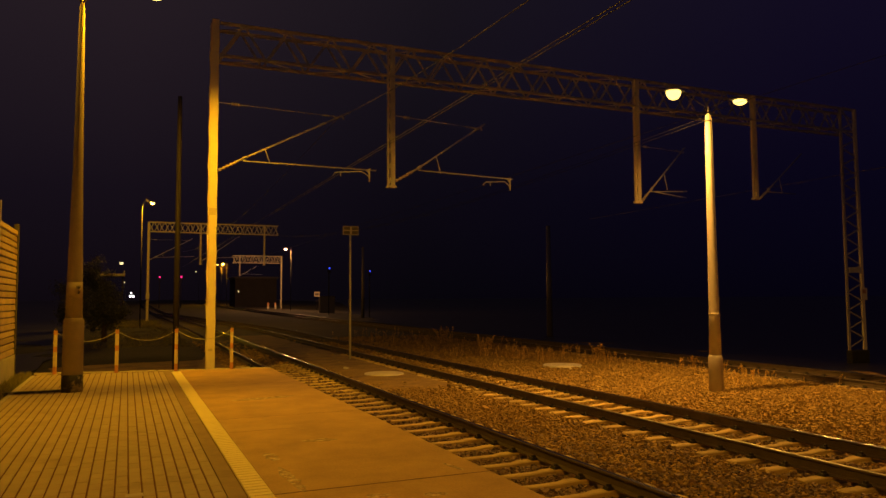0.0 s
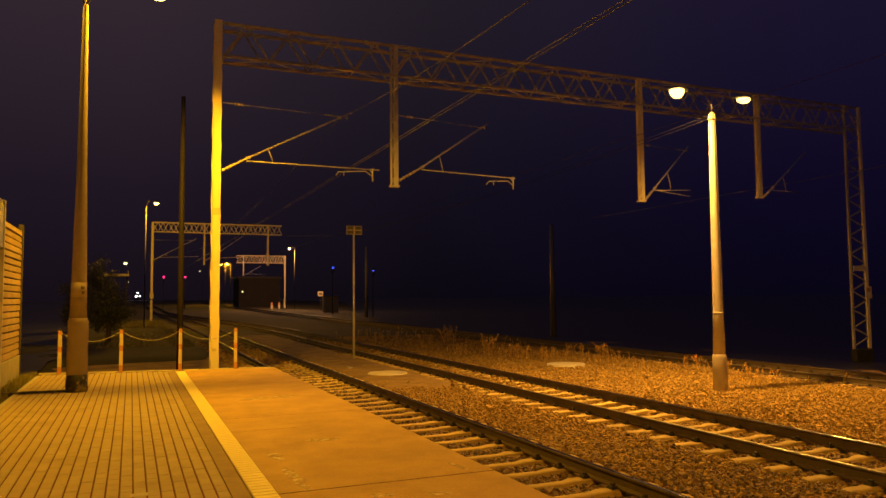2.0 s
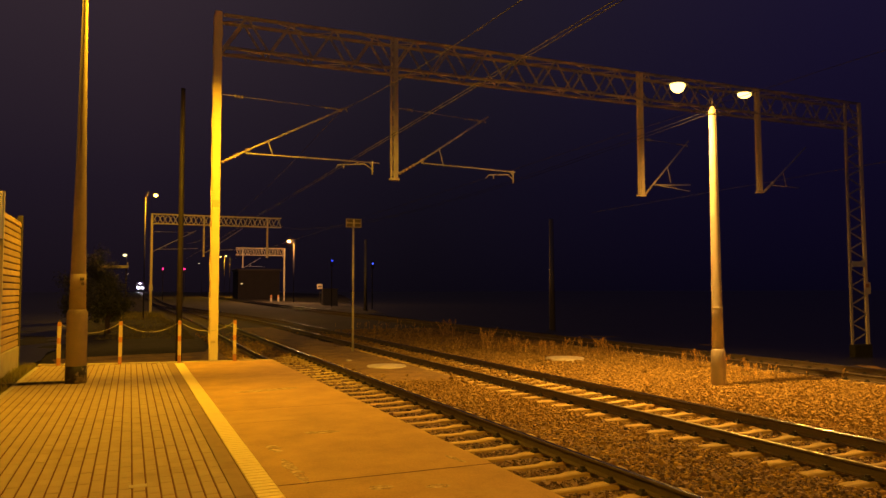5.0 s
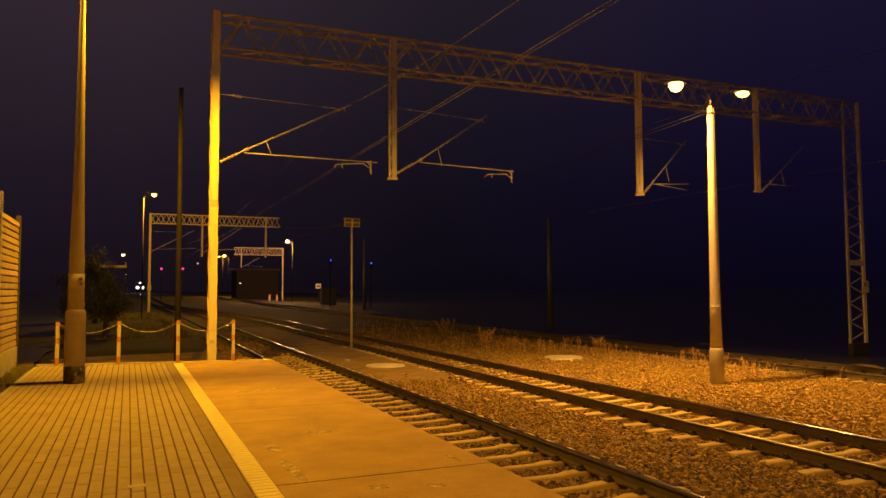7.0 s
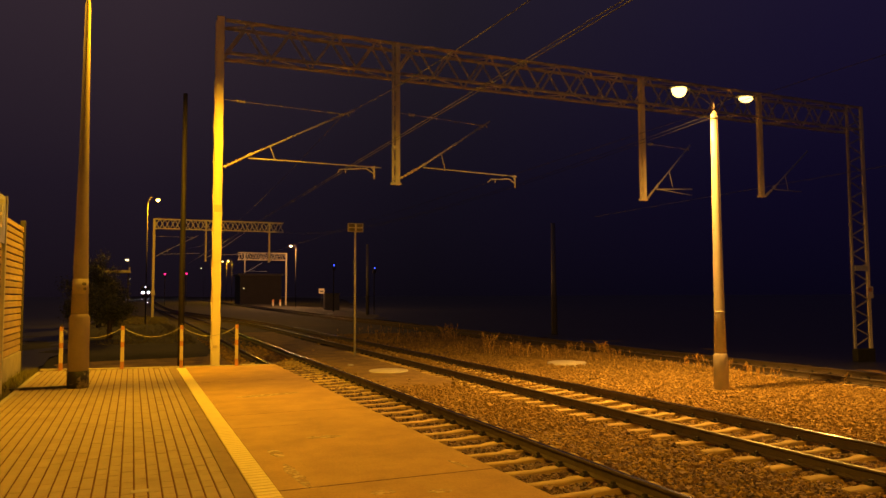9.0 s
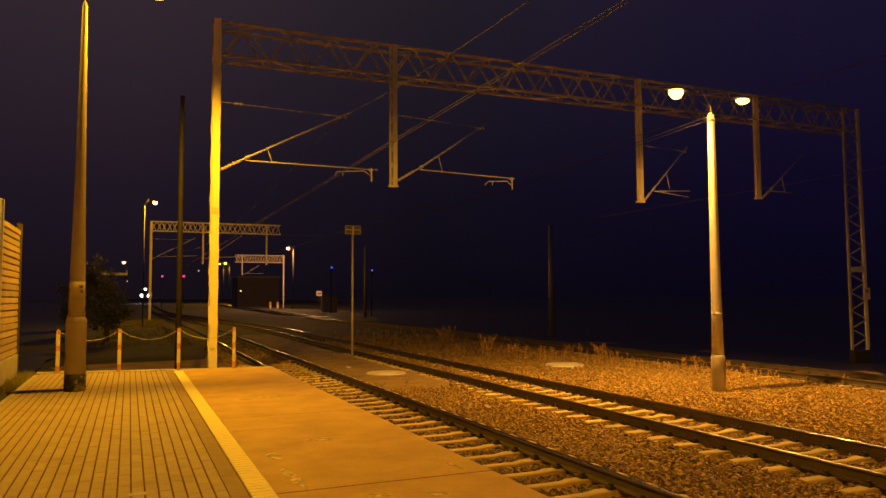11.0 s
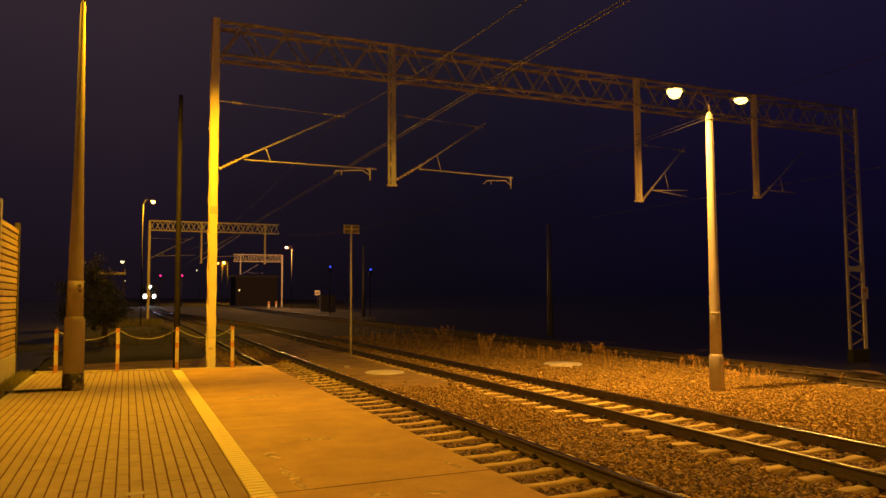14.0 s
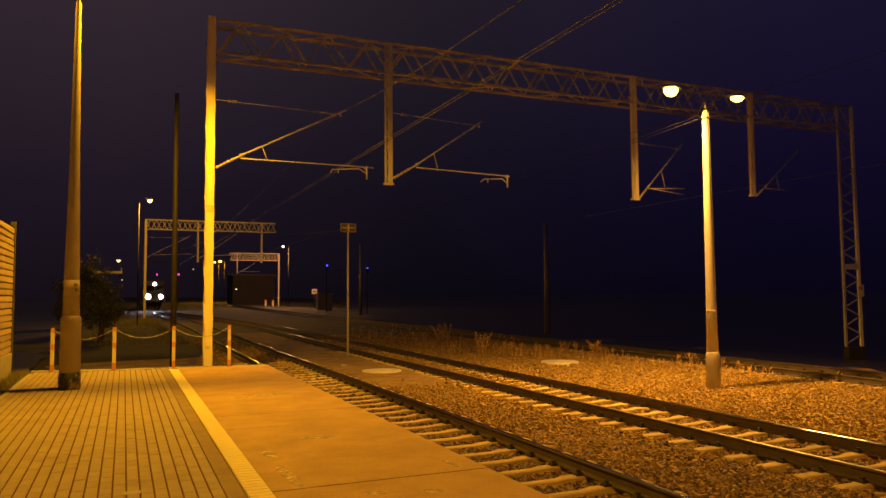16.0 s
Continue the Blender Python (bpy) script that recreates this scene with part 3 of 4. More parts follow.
    g.location = (0.03 * toward, 0, -0.03)
    g.visible_shadow = False
    return head


def lamp_post(x, y, z, rings, collar, reach, top, label, tar=False, finish=None):
    t = thing("street_lamp", label, "street lamp", group="double-headed lamps", at=(x, y, z))
    bm = bmesh.new()
    lathe(bm, collar, seg=24)
    part("base", bm, finish or M_POLE, t, "thicker concrete foot of the post")
    bm = bmesh.new()
    lathe(bm, rings, seg=20)
    part("pole", bm, finish or M_POLE, t, "tapered pale pole")
    if tar:
        bm = bmesh.new()
        lathe(bm, [(0.0, collar[0][1] + 0.004), (0.30, collar[0][1] + 0.004)], seg=24)
        part("bitumen_coat", bm, M_TAR, t, "worn black bitumen coat at the foot")
        bm = bmesh.new()
        lathe(bm, [(1.66, 0.1355), (1.93, 0.1305)], seg=20)
        part("painted_band", bm, M_BAND, t, "paler painted band")
        for k, (a, b, zz) in enumerate(((0.03, 0.042, 1.84), (0.052, 0.064, 1.84), (0.074, 0.086, 1.84), (0.052, 0.064, 1.75), (0.074, 0.086, 1.75))):
            bm = bmesh.new()
            box(bm, a, b, -0.146, -0.105, zz - 0.025, zz + 0.025, m=pose(0, 0, 0, 0, 0, 4))
            part("number_bar", bm, M_INK, t, "dark stencil mark")
    else:
        for z0, z1, g, m, nm in ((1.93, 1.98, 0.004, M_POLEPALE, "joint_ring"), (rings[-2][0] - 0.14, rings[-2][0] - 0.10, 0.006, M_DARK, "cable_strap")):
            bm = bmesh.new()
            lathe(bm, [(z, np.interp(z, [q[0] for q in rings], [q[1] for q in rings]) + g) for z in (z0, z1)], seg=20)
            part(nm, bm, m, t)
    for s in (-1, 1):
        bm = bmesh.new()
        zt = rings[-1][0]
        tube(bm, [(0, 0, zt - 0.05), (0.10 * s, 0, zt + 0.16), (0.35 * s, 0, zt + 0.28), (reach * s - 0.2 * s, 0, top + 0.05)], 0.012)
        part("arm", bm, M_DARK, t, "thin dark lamp arm")
        luminaire(t, reach * s, 0, top, s, G_SODIUM, (0.20, 0.16, 0.20) if s < 0 else (0.19, 0.15, 0.11))
    bm = bmesh.new()
    tube(bm, [(0, 0, rings[-1][0] - 0.05), (0, 0, rings[-1][0] + 0.20)], 0.018)
    part("finial", bm, M_WHITE, t, "thin white rod")
    return t


def make_lamps():
    lamp_post(-0.86, 14.62, 0.0, [(1.28, 0.142), (1.80, 0.131), (3.94, 0.087), (6.98, 0.047), (7.05, 0.03)],
              [(-0.3, 0.173), (1.20, 0.171), (1.25, 0.168), (1.32, 0.130)], 1.2, 7.45,
              "tapered lamp post with black-tarred foot standing on the pavers", tar=True)
    lamp_post(13.47, 14.15, -0.78, [(0.90, 0.150), (1.95, 0.128), (6.85, 0.085), (6.95, 0.08), (7.04, 0.03)],
              [(-0.2, 0.176), (0.86, 0.170), (0.92, 0.158), (0.95, 0.14)], 1.06, 7.50,
              "pale tapered double lamp post standing in the gravel", finish=M_POLEPALE)
    # two unseen posts behind the camera, added to carry the assumed lights
    lamp_post(-0.4, -7.0, 0.0, [(1.28, 0.142), (1.80, 0.131), (3.94, 0.087), (6.98, 0.047), (7.05, 0.03)],
              [(-0.3, 0.173), (1.20, 0.171), (1.25, 0.168), (1.32, 0.130)], 1.2, 7.45, "unseen lamp post added behind the camera")
    lamp_post(13.47, -11.0, -0.78, [(0.90, 0.150), (1.95, 0.128), (6.85, 0.085), (6.95, 0.08), (7.04, 0.03)],
              [(-0.2, 0.176), (0.86, 0.170), (0.92, 0.158), (0.95, 0.14)], 1.06, 7.50,
              "pale tapered double lamp post standing in the gravel", finish=M_POLEPALE)


def far_lamp(px, py, base, top, lx, lz, label, r=0.042, size=1.0):
    t = thing("street_lamp", label, "street lamp", group="far yard lamps", at=(px, py, base))
    bm = bmesh.new()
    lathe(bm, [(-0.3, r * 1.25), (top * 0.5, r), (top, r * 0.6)], seg=10)
    part("pole", bm, M_DARK if py > 100 else M_MAST, t)
    bm = bmesh.new()
    tube(bm, [(0, 0, top - 0.05), (0.3 * (lx - px), 0, lz - base + 0.13), (lx - px, 0, lz - base + 0.08)], 0.006)
    part("arm", bm, M_DARK, t)
    head = luminaire(t, lx - px, 0, lz - base, 1, G_FAR)
    head.scale = (size * 0.85, size * 1.2, size * 1.5)
    return t


# ---- overhead line gantries ----
def lattice_beam(t, x0, x1, y, z0, z1, depth, step, m, crossed=False):
    """A box truss, each chord and each lacing bar a part."""
    c = 0.045
    for yy in (y, y + depth):
        for zz in (z0, z1):
            bm = bmesh.new()
            box(bm, x0, x1, yy - c, yy + c, zz - 0.012, zz + 0.012)
            box(bm, x0, x1, yy - 0.012, yy + 0.012, zz - (c * 1.4 if zz == z1 else 0), zz + (c * 1.4 if zz == z0 else 0))
            part("chord", bm, m, t)
        n = round((x1 - x0) / step)
        s = (x1 - x0) / n
        for i in range(n):
            a, b = x0 + i * s, x0 + (i + 0.5) * s
            lo, hi = (z1, z0) if crossed and yy > y else (z0, z1)
            for p, q in (((a, lo), (b, hi)), ((b, hi), (a + s, lo))):
                bm = bmesh.new()
                bar(bm, (p[0], yy, p[1]), (q[0], yy, q[1]), 0.055, 0.02)
                part("lacing_bar", bm, m, t)
    for zz in (z0, z1):
        n = round((x1 - x0) / (step * 1.0))
        s = (x1 - x0) / n
        for i in range(n):
            a, b = x0 + i * s, x0 + (i + 1) * s
            bm = bmesh.new()
            tube(bm, [(a, y if i % 2 else y + depth, zz), (b, y + depth if i % 2 else y, zz)], 0.018, 4)
            part("cross_bar", bm, m, t)


def column(t, x, y, z0, z1, w, d, m):
    """Two steel channels facing each other, laced at the sides."""
    f, q = 0.045, 0.012
    for s in (-1, 1):
        prof = [(-w / 2, 0), (w / 2, 0), (w / 2, f), (w / 2 - q, f), (w / 2 - q, q), (-w / 2 + q, q), (-w / 2 + q, f), (-w / 2, f)]
        bm = bmesh.new()
        lo = [bm.verts.new((x + a, y + s * (d / 2 - b), z0)) for a, b in prof]
        hi = [bm.verts.new((x + a, y + s * (d / 2 - b), z1)) for a, b in prof]
        for i in range(8):
            bm.faces.new((lo[i], lo[(i + 1) % 8], hi[(i + 1) % 8], hi[i]))
        bm.faces.new(lo)
        bm.faces.new(hi[::-1])
        part("channel", bm, m, t)
    k, n = 0, int((z1 - z0) / 0.45)
    for i in range(n):
        a, b = z0 + i * 0.45, z0 + (i + 1) * 0.45
        for sx in (-1, 1):
            q = (y - d / 2 + 0.05, y + d / 2 - 0.05)
            bm = bmesh.new()
            tube(bm, [(x + sx * w / 2, q[i % 2], a), (x + sx * w / 2, q[1 - i % 2], b)], 0.02, 4)
            part("side_bar", bm, m, t)


def drop_post(t, x, y, z0, z1, m, w=0.20):
    for a, b in ((-w * 0.62, -w * 0.40), (-w * 0.12, w * 0.62)):
        bm = bmesh.new()
        box(bm, x + a, x + b, y - 0.05, y + 0.05, z0, z1, 0.004)
        part("drop_leg", bm, m, t)
    z = z0 + 0.1
    while z < z1:
        bm = bmesh.new()
        box(bm, x - w * 0.45, x - w * 0.05, y - 0.03, y + 0.03, z, z + 0.13)
        part("batten_plate", bm, m, t)
        z += 0.42
    bm = bmesh.new()
    box(bm, x - w / 2 - 0.05, x + w / 2 + 0.05, y - 0.07, y + 0.07, z0 - 0.03, z0 + 0.03)
    part("foot_plate", bm, m, t)


def insulator(bm, a, b, r=0.06, n=5):
    a, b = Vector(a), Vector(b)
    for k in range(n):
        p = a.lerp(b, (k + 0.2) / n)
        q = a.lerp(b, (k + 0.6) / n)
        tube(bm, [p, q], r, 10)
    tube(bm, [a, b], r * 0.5, 8)


def cantilever(t, y, foot, knee, tip, tube_end, stay_at, steady, m):
    """A bracket arm: insulated strut, level tube, stay and steady arm, in the plane of the gantry."""
    P = lambda q: (q[0], y, q[1])
    f, k = Vector(P(foot)), Vector(P(knee))
    bm = bmesh.new()
    insulator(bm, f, f.lerp(k, 0.75), 0.043)
    part("insulator", bm, M_INSUL, t, "ribbed pale insulator")
    bm = bmesh.new()
    tube(bm, [f.lerp(k, 0.7), k, P(tip)], 0.024)
    e = Vector(P(tip))
    for u in (0.0, 0.02):                # collars at the knee
        q = k.lerp(e, u)
        tube(bm, [q, q.lerp(e, 0.015)], 0.045)
    part("strut", bm, m, t, "slanting tubular bracket arm")
    bm = bmesh.new()
    tube(bm, [(knee[0], y, knee[1] - 0.06), P(tube_end)], 0.017)
    tube(bm, [(knee[0] + 0.55, y, knee[1] + (tip[1] - knee[1]) * 0.55 / (tip[0] - knee[0])), (knee[0] + 0.68, y, tube_end[1] + 0.02)], 0.014)
    part("level_tube", bm, m, t)
    if stay_at:
        bm = bmesh.new()
        c = k.lerp(e, 0.88)
        a, b = Vector(P(stay_at)), c + Vector((-0.12, 0, 0.03))
        tube(bm, [a, b], 0.009, 6)
        tube(bm, [b, b.lerp(a, 0.10)], 0.017, 6)
        insulator(bm, a.lerp(b, 0.10), a.lerp(b, 0.18), 0.04, 3)
        part("stay_rod", bm, M_DIM, t)
        bm = bmesh.new()                 # clamp that takes the stay
        tube(bm, [c, c.lerp(e, 0.10)], 0.042)
        part("stay_clamp", bm, M_DIM, t)
        bm = bmesh.new()
        tube(bm, [b, c], 0.020, 6)
        part("clamp_link", bm, M_DIM, t)
        bm = bmesh.new()
        tube(bm, [k.lerp(e, 0.93), k.lerp(e, 0.93) + Vector((0.05, 0, -0.10))], 0.018, 6)
        part("clamp_hook", bm, M_DIM, t)
    if steady:
        bm = bmesh.new()
        tube(bm, [P(q) for q in steady], 0.014)
        top = knee[1] - 0.06 + (tube_end[1] - knee[1] + 0.06) * (steady[-1][0] - knee[0]) / (tube_end[0] - knee[0])
        tube(bm, [(steady[-1][0], y, top + 0.04), (steady[-1][0], y, steady[-1][1] - 0.07)], 0.022)
        tube(bm, [(steady[-1][0] - 0.10, y, top), (steady[-1][0], y, top - 0.10)], 0.014)
        if len(steady) > 3:              # second hook over the wire
            h = Vector(P(steady[1])).lerp(Vector(P(steady[2])), 0.22)
            tube(bm, [h, h + Vector((0, 0, -0.11))], 0.013)
        part("steady_arm", bm, m, t, "bent steady arm holding the wire")


def make_gantry():
    t = thing("overhead_line_gantry", "galvanised lattice gantry spanning the tracks with hanging posts", "gantry", group="overhead line gantries")
    Y = 19.0
    column(t, 1.93, Y + 0.15, -0.8, 8.75, 0.185, 0.34, M_COLUMN)
    # beam takes the dimmer steel: weak light above the lamps put into its colour
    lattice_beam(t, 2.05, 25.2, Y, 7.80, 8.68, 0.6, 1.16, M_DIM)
    for x, z in ((6.66, 4.70), (15.08, 4.66), (20.16, 5.02)):
        # the two farther posts are paler, standing in for the lamplight they catch
        drop_post(t, x, Y + 0.02, z, 8.7, M_GALV if x < 10 else M_COLUMN, 0.17)
    cantilever(t, Y, (2.05, 4.86), (2.65, 5.20), (5.45, 6.66), (6.21, 5.12), (2.05, 6.60), [(5.0, 4.90), (5.05, 5.0), (5.8, 5.07), (6.0, 4.95), (6.02, 4.86)], M_GALV)
    cantilever(t, Y, (6.78, 4.86), (7.46, 5.27), (9.57, 6.72), (10.46, 5.13), (6.78, 6.70), [(9.48, 4.90), (9.59, 5.0), (10.21, 5.04), (10.36, 4.92), (10.38, 4.86)], M_GALV)
    cantilever(t, Y, (15.18, 4.67), (15.58, 5.09), (17.03, 6.59), (17.08, 5.11), (15.18, 6.50), None, M_GALV)
    bm = bmesh.new()
    tube(bm, [(15.72, Y, 5.03), (17.04, Y, 4.90)], 0.014)
    part("steady_arm", bm, M_GALV, t, "straight steady arm")
    cantilever(t, Y, (20.34, 5.05), (20.73, 5.36), (22.43, 6.78), (22.05, 5.28), None, None, M_DIM)
    # lattice end tower, splayed legs
    for xb, xt in ((24.50, 24.52), (25.33, 25.29)):
        bm = bmesh.new()
        # right leg drawn paler than the left: brighter light put into its colour
        bar(bm, (xb, Y, -0.40), (xt, Y, 8.7), 0.09 if xb < 25 else 0.14, 0.07)
        part("tower_leg", bm, M_DIM if xb < 25 else M_COLUMN, t)
    n = 13
    for i in range(n):
        za, zb = -0.3 + i * 0.68, -0.3 + (i + 1) * 0.68
        fa, fb = (za + 0.4) / 9.1, (zb + 0.4) / 9.1
        L0, L1 = 24.50 + 0.02 * fa, 24.50 + 0.02 * fb
        R0, R1 = 25.33 - 0.04 * fa, 25.33 - 0.04 * fb
        for yy in (Y,):
            zm = (za + zb) / 2
            bm = bmesh.new()
            bar(bm, (L0, yy, za), ((R0 + R1) / 2, yy, zm), 0.05, 0.015)
            part("lacing_bar", bm, M_DIM, t)
            bm = bmesh.new()
            bar(bm, ((R0 + R1) / 2, yy, zm), (L1, yy, zb), 0.05, 0.015)
            part("lacing_bar", bm, M_DIM, t)
    bm = bmesh.new()
    box(bm, 24.58, 25.24, Y - 0.062, Y - 0.036, 2.47, 2.67)
    part("batten_plate", bm, M_GALV, t)
    bm = bmesh.new()
    box(bm, 25.17, 25.50, Y - 0.062, Y - 0.036, 1.45, 1.90, 0.004)
    s = part("number_plate", bm, M_SIGNBOX, t, "small white enamel plate")
    bm = bmesh.new()
    box(bm, 25.24, 25.42, Y - 0.069, Y - 0.061, 1.70, 1.84)
    part("number_bar", bm, M_RED, s)
    bm = bmesh.new()
    box(bm, 24.46, 25.42, Y - 0.12, Y + 0.12, -1.4, -0.40, 0.03)
    part("foundation", bm, M_BANK, t, "dark foundation block")
    bm = bmesh.new()
    box(bm, 1.836, 2.024, Y - 0.032, Y - 0.024, 3.72, 3.90)
    part("painted_band", bm, M_WHITE, t, "pale painted band")
    bm = bmesh.new()
    box(bm, 1.86, 1.96, Y - 0.034, Y - 0.026, 0.34, 0.40)
    part("paint_mark", bm, M_WHITE, t)


def make_wires():
    def wire(label, pts, r, m=M_WIRE):
        bm = bmesh.new()
        tube(bm, pts, r, 6)
        ob = part("overhead_wire", bm, m)
        tagged(ob, label, "overhead wire", group="overhead wires")

    def sag(y):
        return 5.68 + 0.0042 * (y - 5) ** 2
    ys = [-9 + k for k in range(29)]
    wire("sagging messenger wire above the platform track", [(5.05 + 0.01 * (y - 19) + 0.1, y, sag(y)) for y in ys], 0.0078)
    for dx in (-0.03, 0.05):
        wire("twin contact wire above the platform track", [(5.03 + dx, y, 4.90) for y in (-30, 0, 19, 45, 77)], 0.0064)
    wire("messenger wire running on to the far gantry", [(5.15, 19 + k * 5.9, 6.5 - 0.9 * (1 - ((k - 5) / 5) ** 2)) for k in range(11)], 0.008)
    # same kind of wire in a dark material: its dimness put into the colour
    wire("contact wire above the middle track", [(9.5, y, 4.90) for y in (-30, 0, 19, 45, 77)], 0.004, M_DARK)
    for dz in (0.0, 0.09):
        n = 14
        wire("thin black service cable strung from the yard lamp post",
             [(13.47, 14.15 + 63.15 * k / n, 6.10 + dz + 2.35 * k / n - 1.3 * (1 - (2 * k / n - 1) ** 2)) for k in range(n + 1)], 0.006, M_DARK)
    wire("contact wire above the far track", [(22.15, y, 5.70) for y in (-30, 0, 19, 32)], 0.010)


def far_gantry(x0, x1, y, zb, z0, z1, drops, right, label):
    t = thing("overhead_line_gantry", label, "gantry", group="overhead line gantries")
    xc = x1 if right else x0
    # far gantries take the pale steel to look brightly lit
    column(t, xc, y, zb, z1, 0.20, 0.34, M_COLUMN)
    lattice_beam(t, x0, x1, y - 0.3, z0, z1, 0.6, 0.95, M_COLUMN, True)
    for x, z in drops:
        drop_post(t, x, y, z, z1, M_COLUMN, 0.13)
    return t


make_platform()
make_lamps()
make_gantry()
make_wires()
g2 = far_gantry(1.85, 14.5, 77.6, rise(77) - 0.8, 8.35, 9.35, ((6.75, 5.2), (13.1, 5.2)), False, "far galvanised lattice gantry lit by a yard lamp")
cantilever(g2, 77.6, (2.0, 5.6), (2.5, 5.9), (6.0, 7.8), (6.2, 6.0), (2.0, 7.6), None, M_GALV)
cantilever(g2, 77.6, (6.9, 5.6), (7.4, 5.9), (10.6, 8.2), (11.0, 6.0), None, None, M_GALV)
bm = bmesh.new()
box(bm, 1.68, 2.02, 77.25, 77.42, 1.75, 2.30, 0.01)
part("junction_box", bm, M_SIGNBOX, g2, "small pale box on the column")
g3 = far_gantry(17.0, 25.5, 132.8, 0.0, 8.1, 9.4, ((18.2, 5.9),), True, "distant lattice gantry with a pale end column")
cantilever(g3, 132.8, (18.3, 5.9), (18.9, 6.2), (21.3, 7.65), (22.05, 6.1), None, None, M_GALV)


# ---- platform end: posts and chains ----
def make_posts():
    spots = [(-1.42, 18.22), (-0.18, 18.02), (1.06, 17.84), (2.26, 17.66)]
    for i, (x, y) in enumerate(spots):
        t = thing("bollard", "white and red striped square post at the platform end", "bollard", group="posts at the platform end", at=(x, y, 0))
        t.rotation_euler.z = radians(-8.5 + random.uniform(-3, 3))
        for z0, z1, m, nm in ((-0.02, 0.16, M_RED, "red_band"), (0.16, 0.48, M_WHITE, "white_band"), (0.48, 0.60, M_RED, "red_band"), (0.60, 0.86, M_WHITE, "white_band"), (0.86, 0.95, M_RED, "cap")):
            bm = bmesh.new()
            box(bm, -0.036, 0.036, -0.036, 0.036, z0, z1, 0.004)
            part(nm, bm, m, t)
        bm = bmesh.new()
        tube(bm, [(0, 0, 0.9), (0, 0, 1.0)], 0.02)
        part("eye_bolt", bm, M_DARK, t)
    for (xa, ya), (xb, yb) in zip(spots, spots[1:]):
        bm = bmesh.new()
        pts = []
        for k in range(17):
            u = k / 16
            pts.append((xa + (xb - xa) * u, ya + (yb - ya) * u, 0.92 - 0.22 * (1 - (2 * u - 1) ** 2)))
        tube(bm, pts, 0.0065, 6)
        ob = part("barrier_chain", bm, M_CHAIN)
        tagged(ob, "pale plastic chain sagging between the end posts", "chain", group="chains at the platform end")


make_posts()


# ---- dark mast behind the posts ----
def make_mast():
    t = thing("signal_mast", "dark unlit steel mast beyond the platform end", "mast", at=(1.20, 20.5, -0.85))
    bm = bmesh.new()
    lathe(bm, [(-0.1, 0.082), (4.4, 0.068), (7.9, 0.055)], seg=14)
    part("pole", bm, M_DARK, t)
    bm = bmesh.new()
    box(bm, -0.2, 0.2, -0.2, 0.2, -0.1, 0.10, 0.02)
    part("foundation", bm, M_WALL, t)


make_mast()


# ---- left side: grass, fence, name board, cable cover ----
def make_left():
    bm = bmesh.new()
    rng = np.random.default_rng(2)
    xs, ys = np.linspace(-9.0, -1.85, 13), np.linspace(-25, 18.6, 60)
    grid = [[bm.verts.new((x, y, -0.04 + 0.05 * rng.random() * (x < -1.9) + (0.03 if x < -1.95 else 0))) for x in xs] for y in ys]
    low = [bm.verts.new((x, 21.5, -0.86)) for x in xs]
    grid.append(low)
    for a, b in zip(grid, grid[1:]):
        for i in range(len(xs) - 1):
            bm.faces.new((a[i], a[i + 1], b[i + 1], b[i])).smooth = True
    ob = part("grass_verge", bm, M_GRASS)
    tagged(ob, "uneven green grass bank beside the platform", "grass", kind="structure")
    bm = bmesh.new()                     # dark bank past the platform end
    xs, ys = np.linspace(-30, 3.3, 24), np.linspace(18.6, 60, 30)
    grid = [[bm.verts.new((x, y, BED_Z + 0.02 + rise(y) - (0.12 if x > 3 else 0) + 0.10 * rng.random() - 0.5 * max(0, 1 - abs(x) / 3) * (y < 30))) for x in xs] for y in ys]
    for a, b in zip(grid, grid[1:]):
        for i in range(len(xs) - 1):
            bm.faces.new((a[i], a[i + 1], b[i + 1], b[i])).smooth = True
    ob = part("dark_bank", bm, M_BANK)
    tagged(ob, "dark ground past the platform end", "ground", kind="structure")
    bm = bmesh.new()                     # ground beside the line, coloured near-black as no lamp reaches it
    xs0, ys0 = np.array([-1490, -500, -150, -70, -45, -30, -20, -14, -9, -6, -4, -2.6]), np.concatenate([np.arange(24, 60, 3.0), [66, 75, 90, 120, 180, 260, 500, 1200, 2990]])
    grid = [[bm.verts.new((x + rng.uniform(-0.4, 0.4), y, BED_Z + 0.03 + rise(y) + 0.12 * rng.random())) for x in xs0] for y in ys0]
    for a, b in zip(grid, grid[1:]):
        for i in range(len(xs0) - 1):
            bm.faces.new((a[i], a[i + 1], b[i + 1], b[i])).smooth = True
    ob = part("unlit_ground", bm, M_UNLIT)
    tagged(ob, "unlit ground beside the line, coloured near-black", "ground", kind="structure")
    bm = bmesh.new()                     # ground past the outer track, darkened by its colour as if unlit
    xs2, ys2 = np.array([20.4, 21, 22, 24, 27, 30, 36, 50, 80, 200, 600, 1790]), np.concatenate([np.arange(-38, 40, 2.0), [45, 60, 80, 110, 150, 250, 500, 1200, 2990]])
    grid = [[bm.verts.new((x, y, BED_Z - 0.05 + rise(y) - min(0.5, max(0, x - 21) * 0.04) + 0.10 * rng.random())) for x in xs2] for y in ys2]
    for a, b in zip(grid, grid[1:]):
        for i in range(len(xs2) - 1):
            bm.faces.new((a[i], a[i + 1], b[i + 1], b[i])).smooth = True
    ob = part("unlit_field", bm, M_UNLIT)
    tagged(ob, "unlit ground past the outer track, coloured near-black", "ground", kind="structure")
    V, F, n = [], [], 0
    for k in range(5000):
        x, y = rng.uniform(-2.6, -1.86), rng.uniform(8, 18.5)
        h, a, w = rng.uniform(0.04, 0.12), rng.uniform(0, 6.28), 0.006
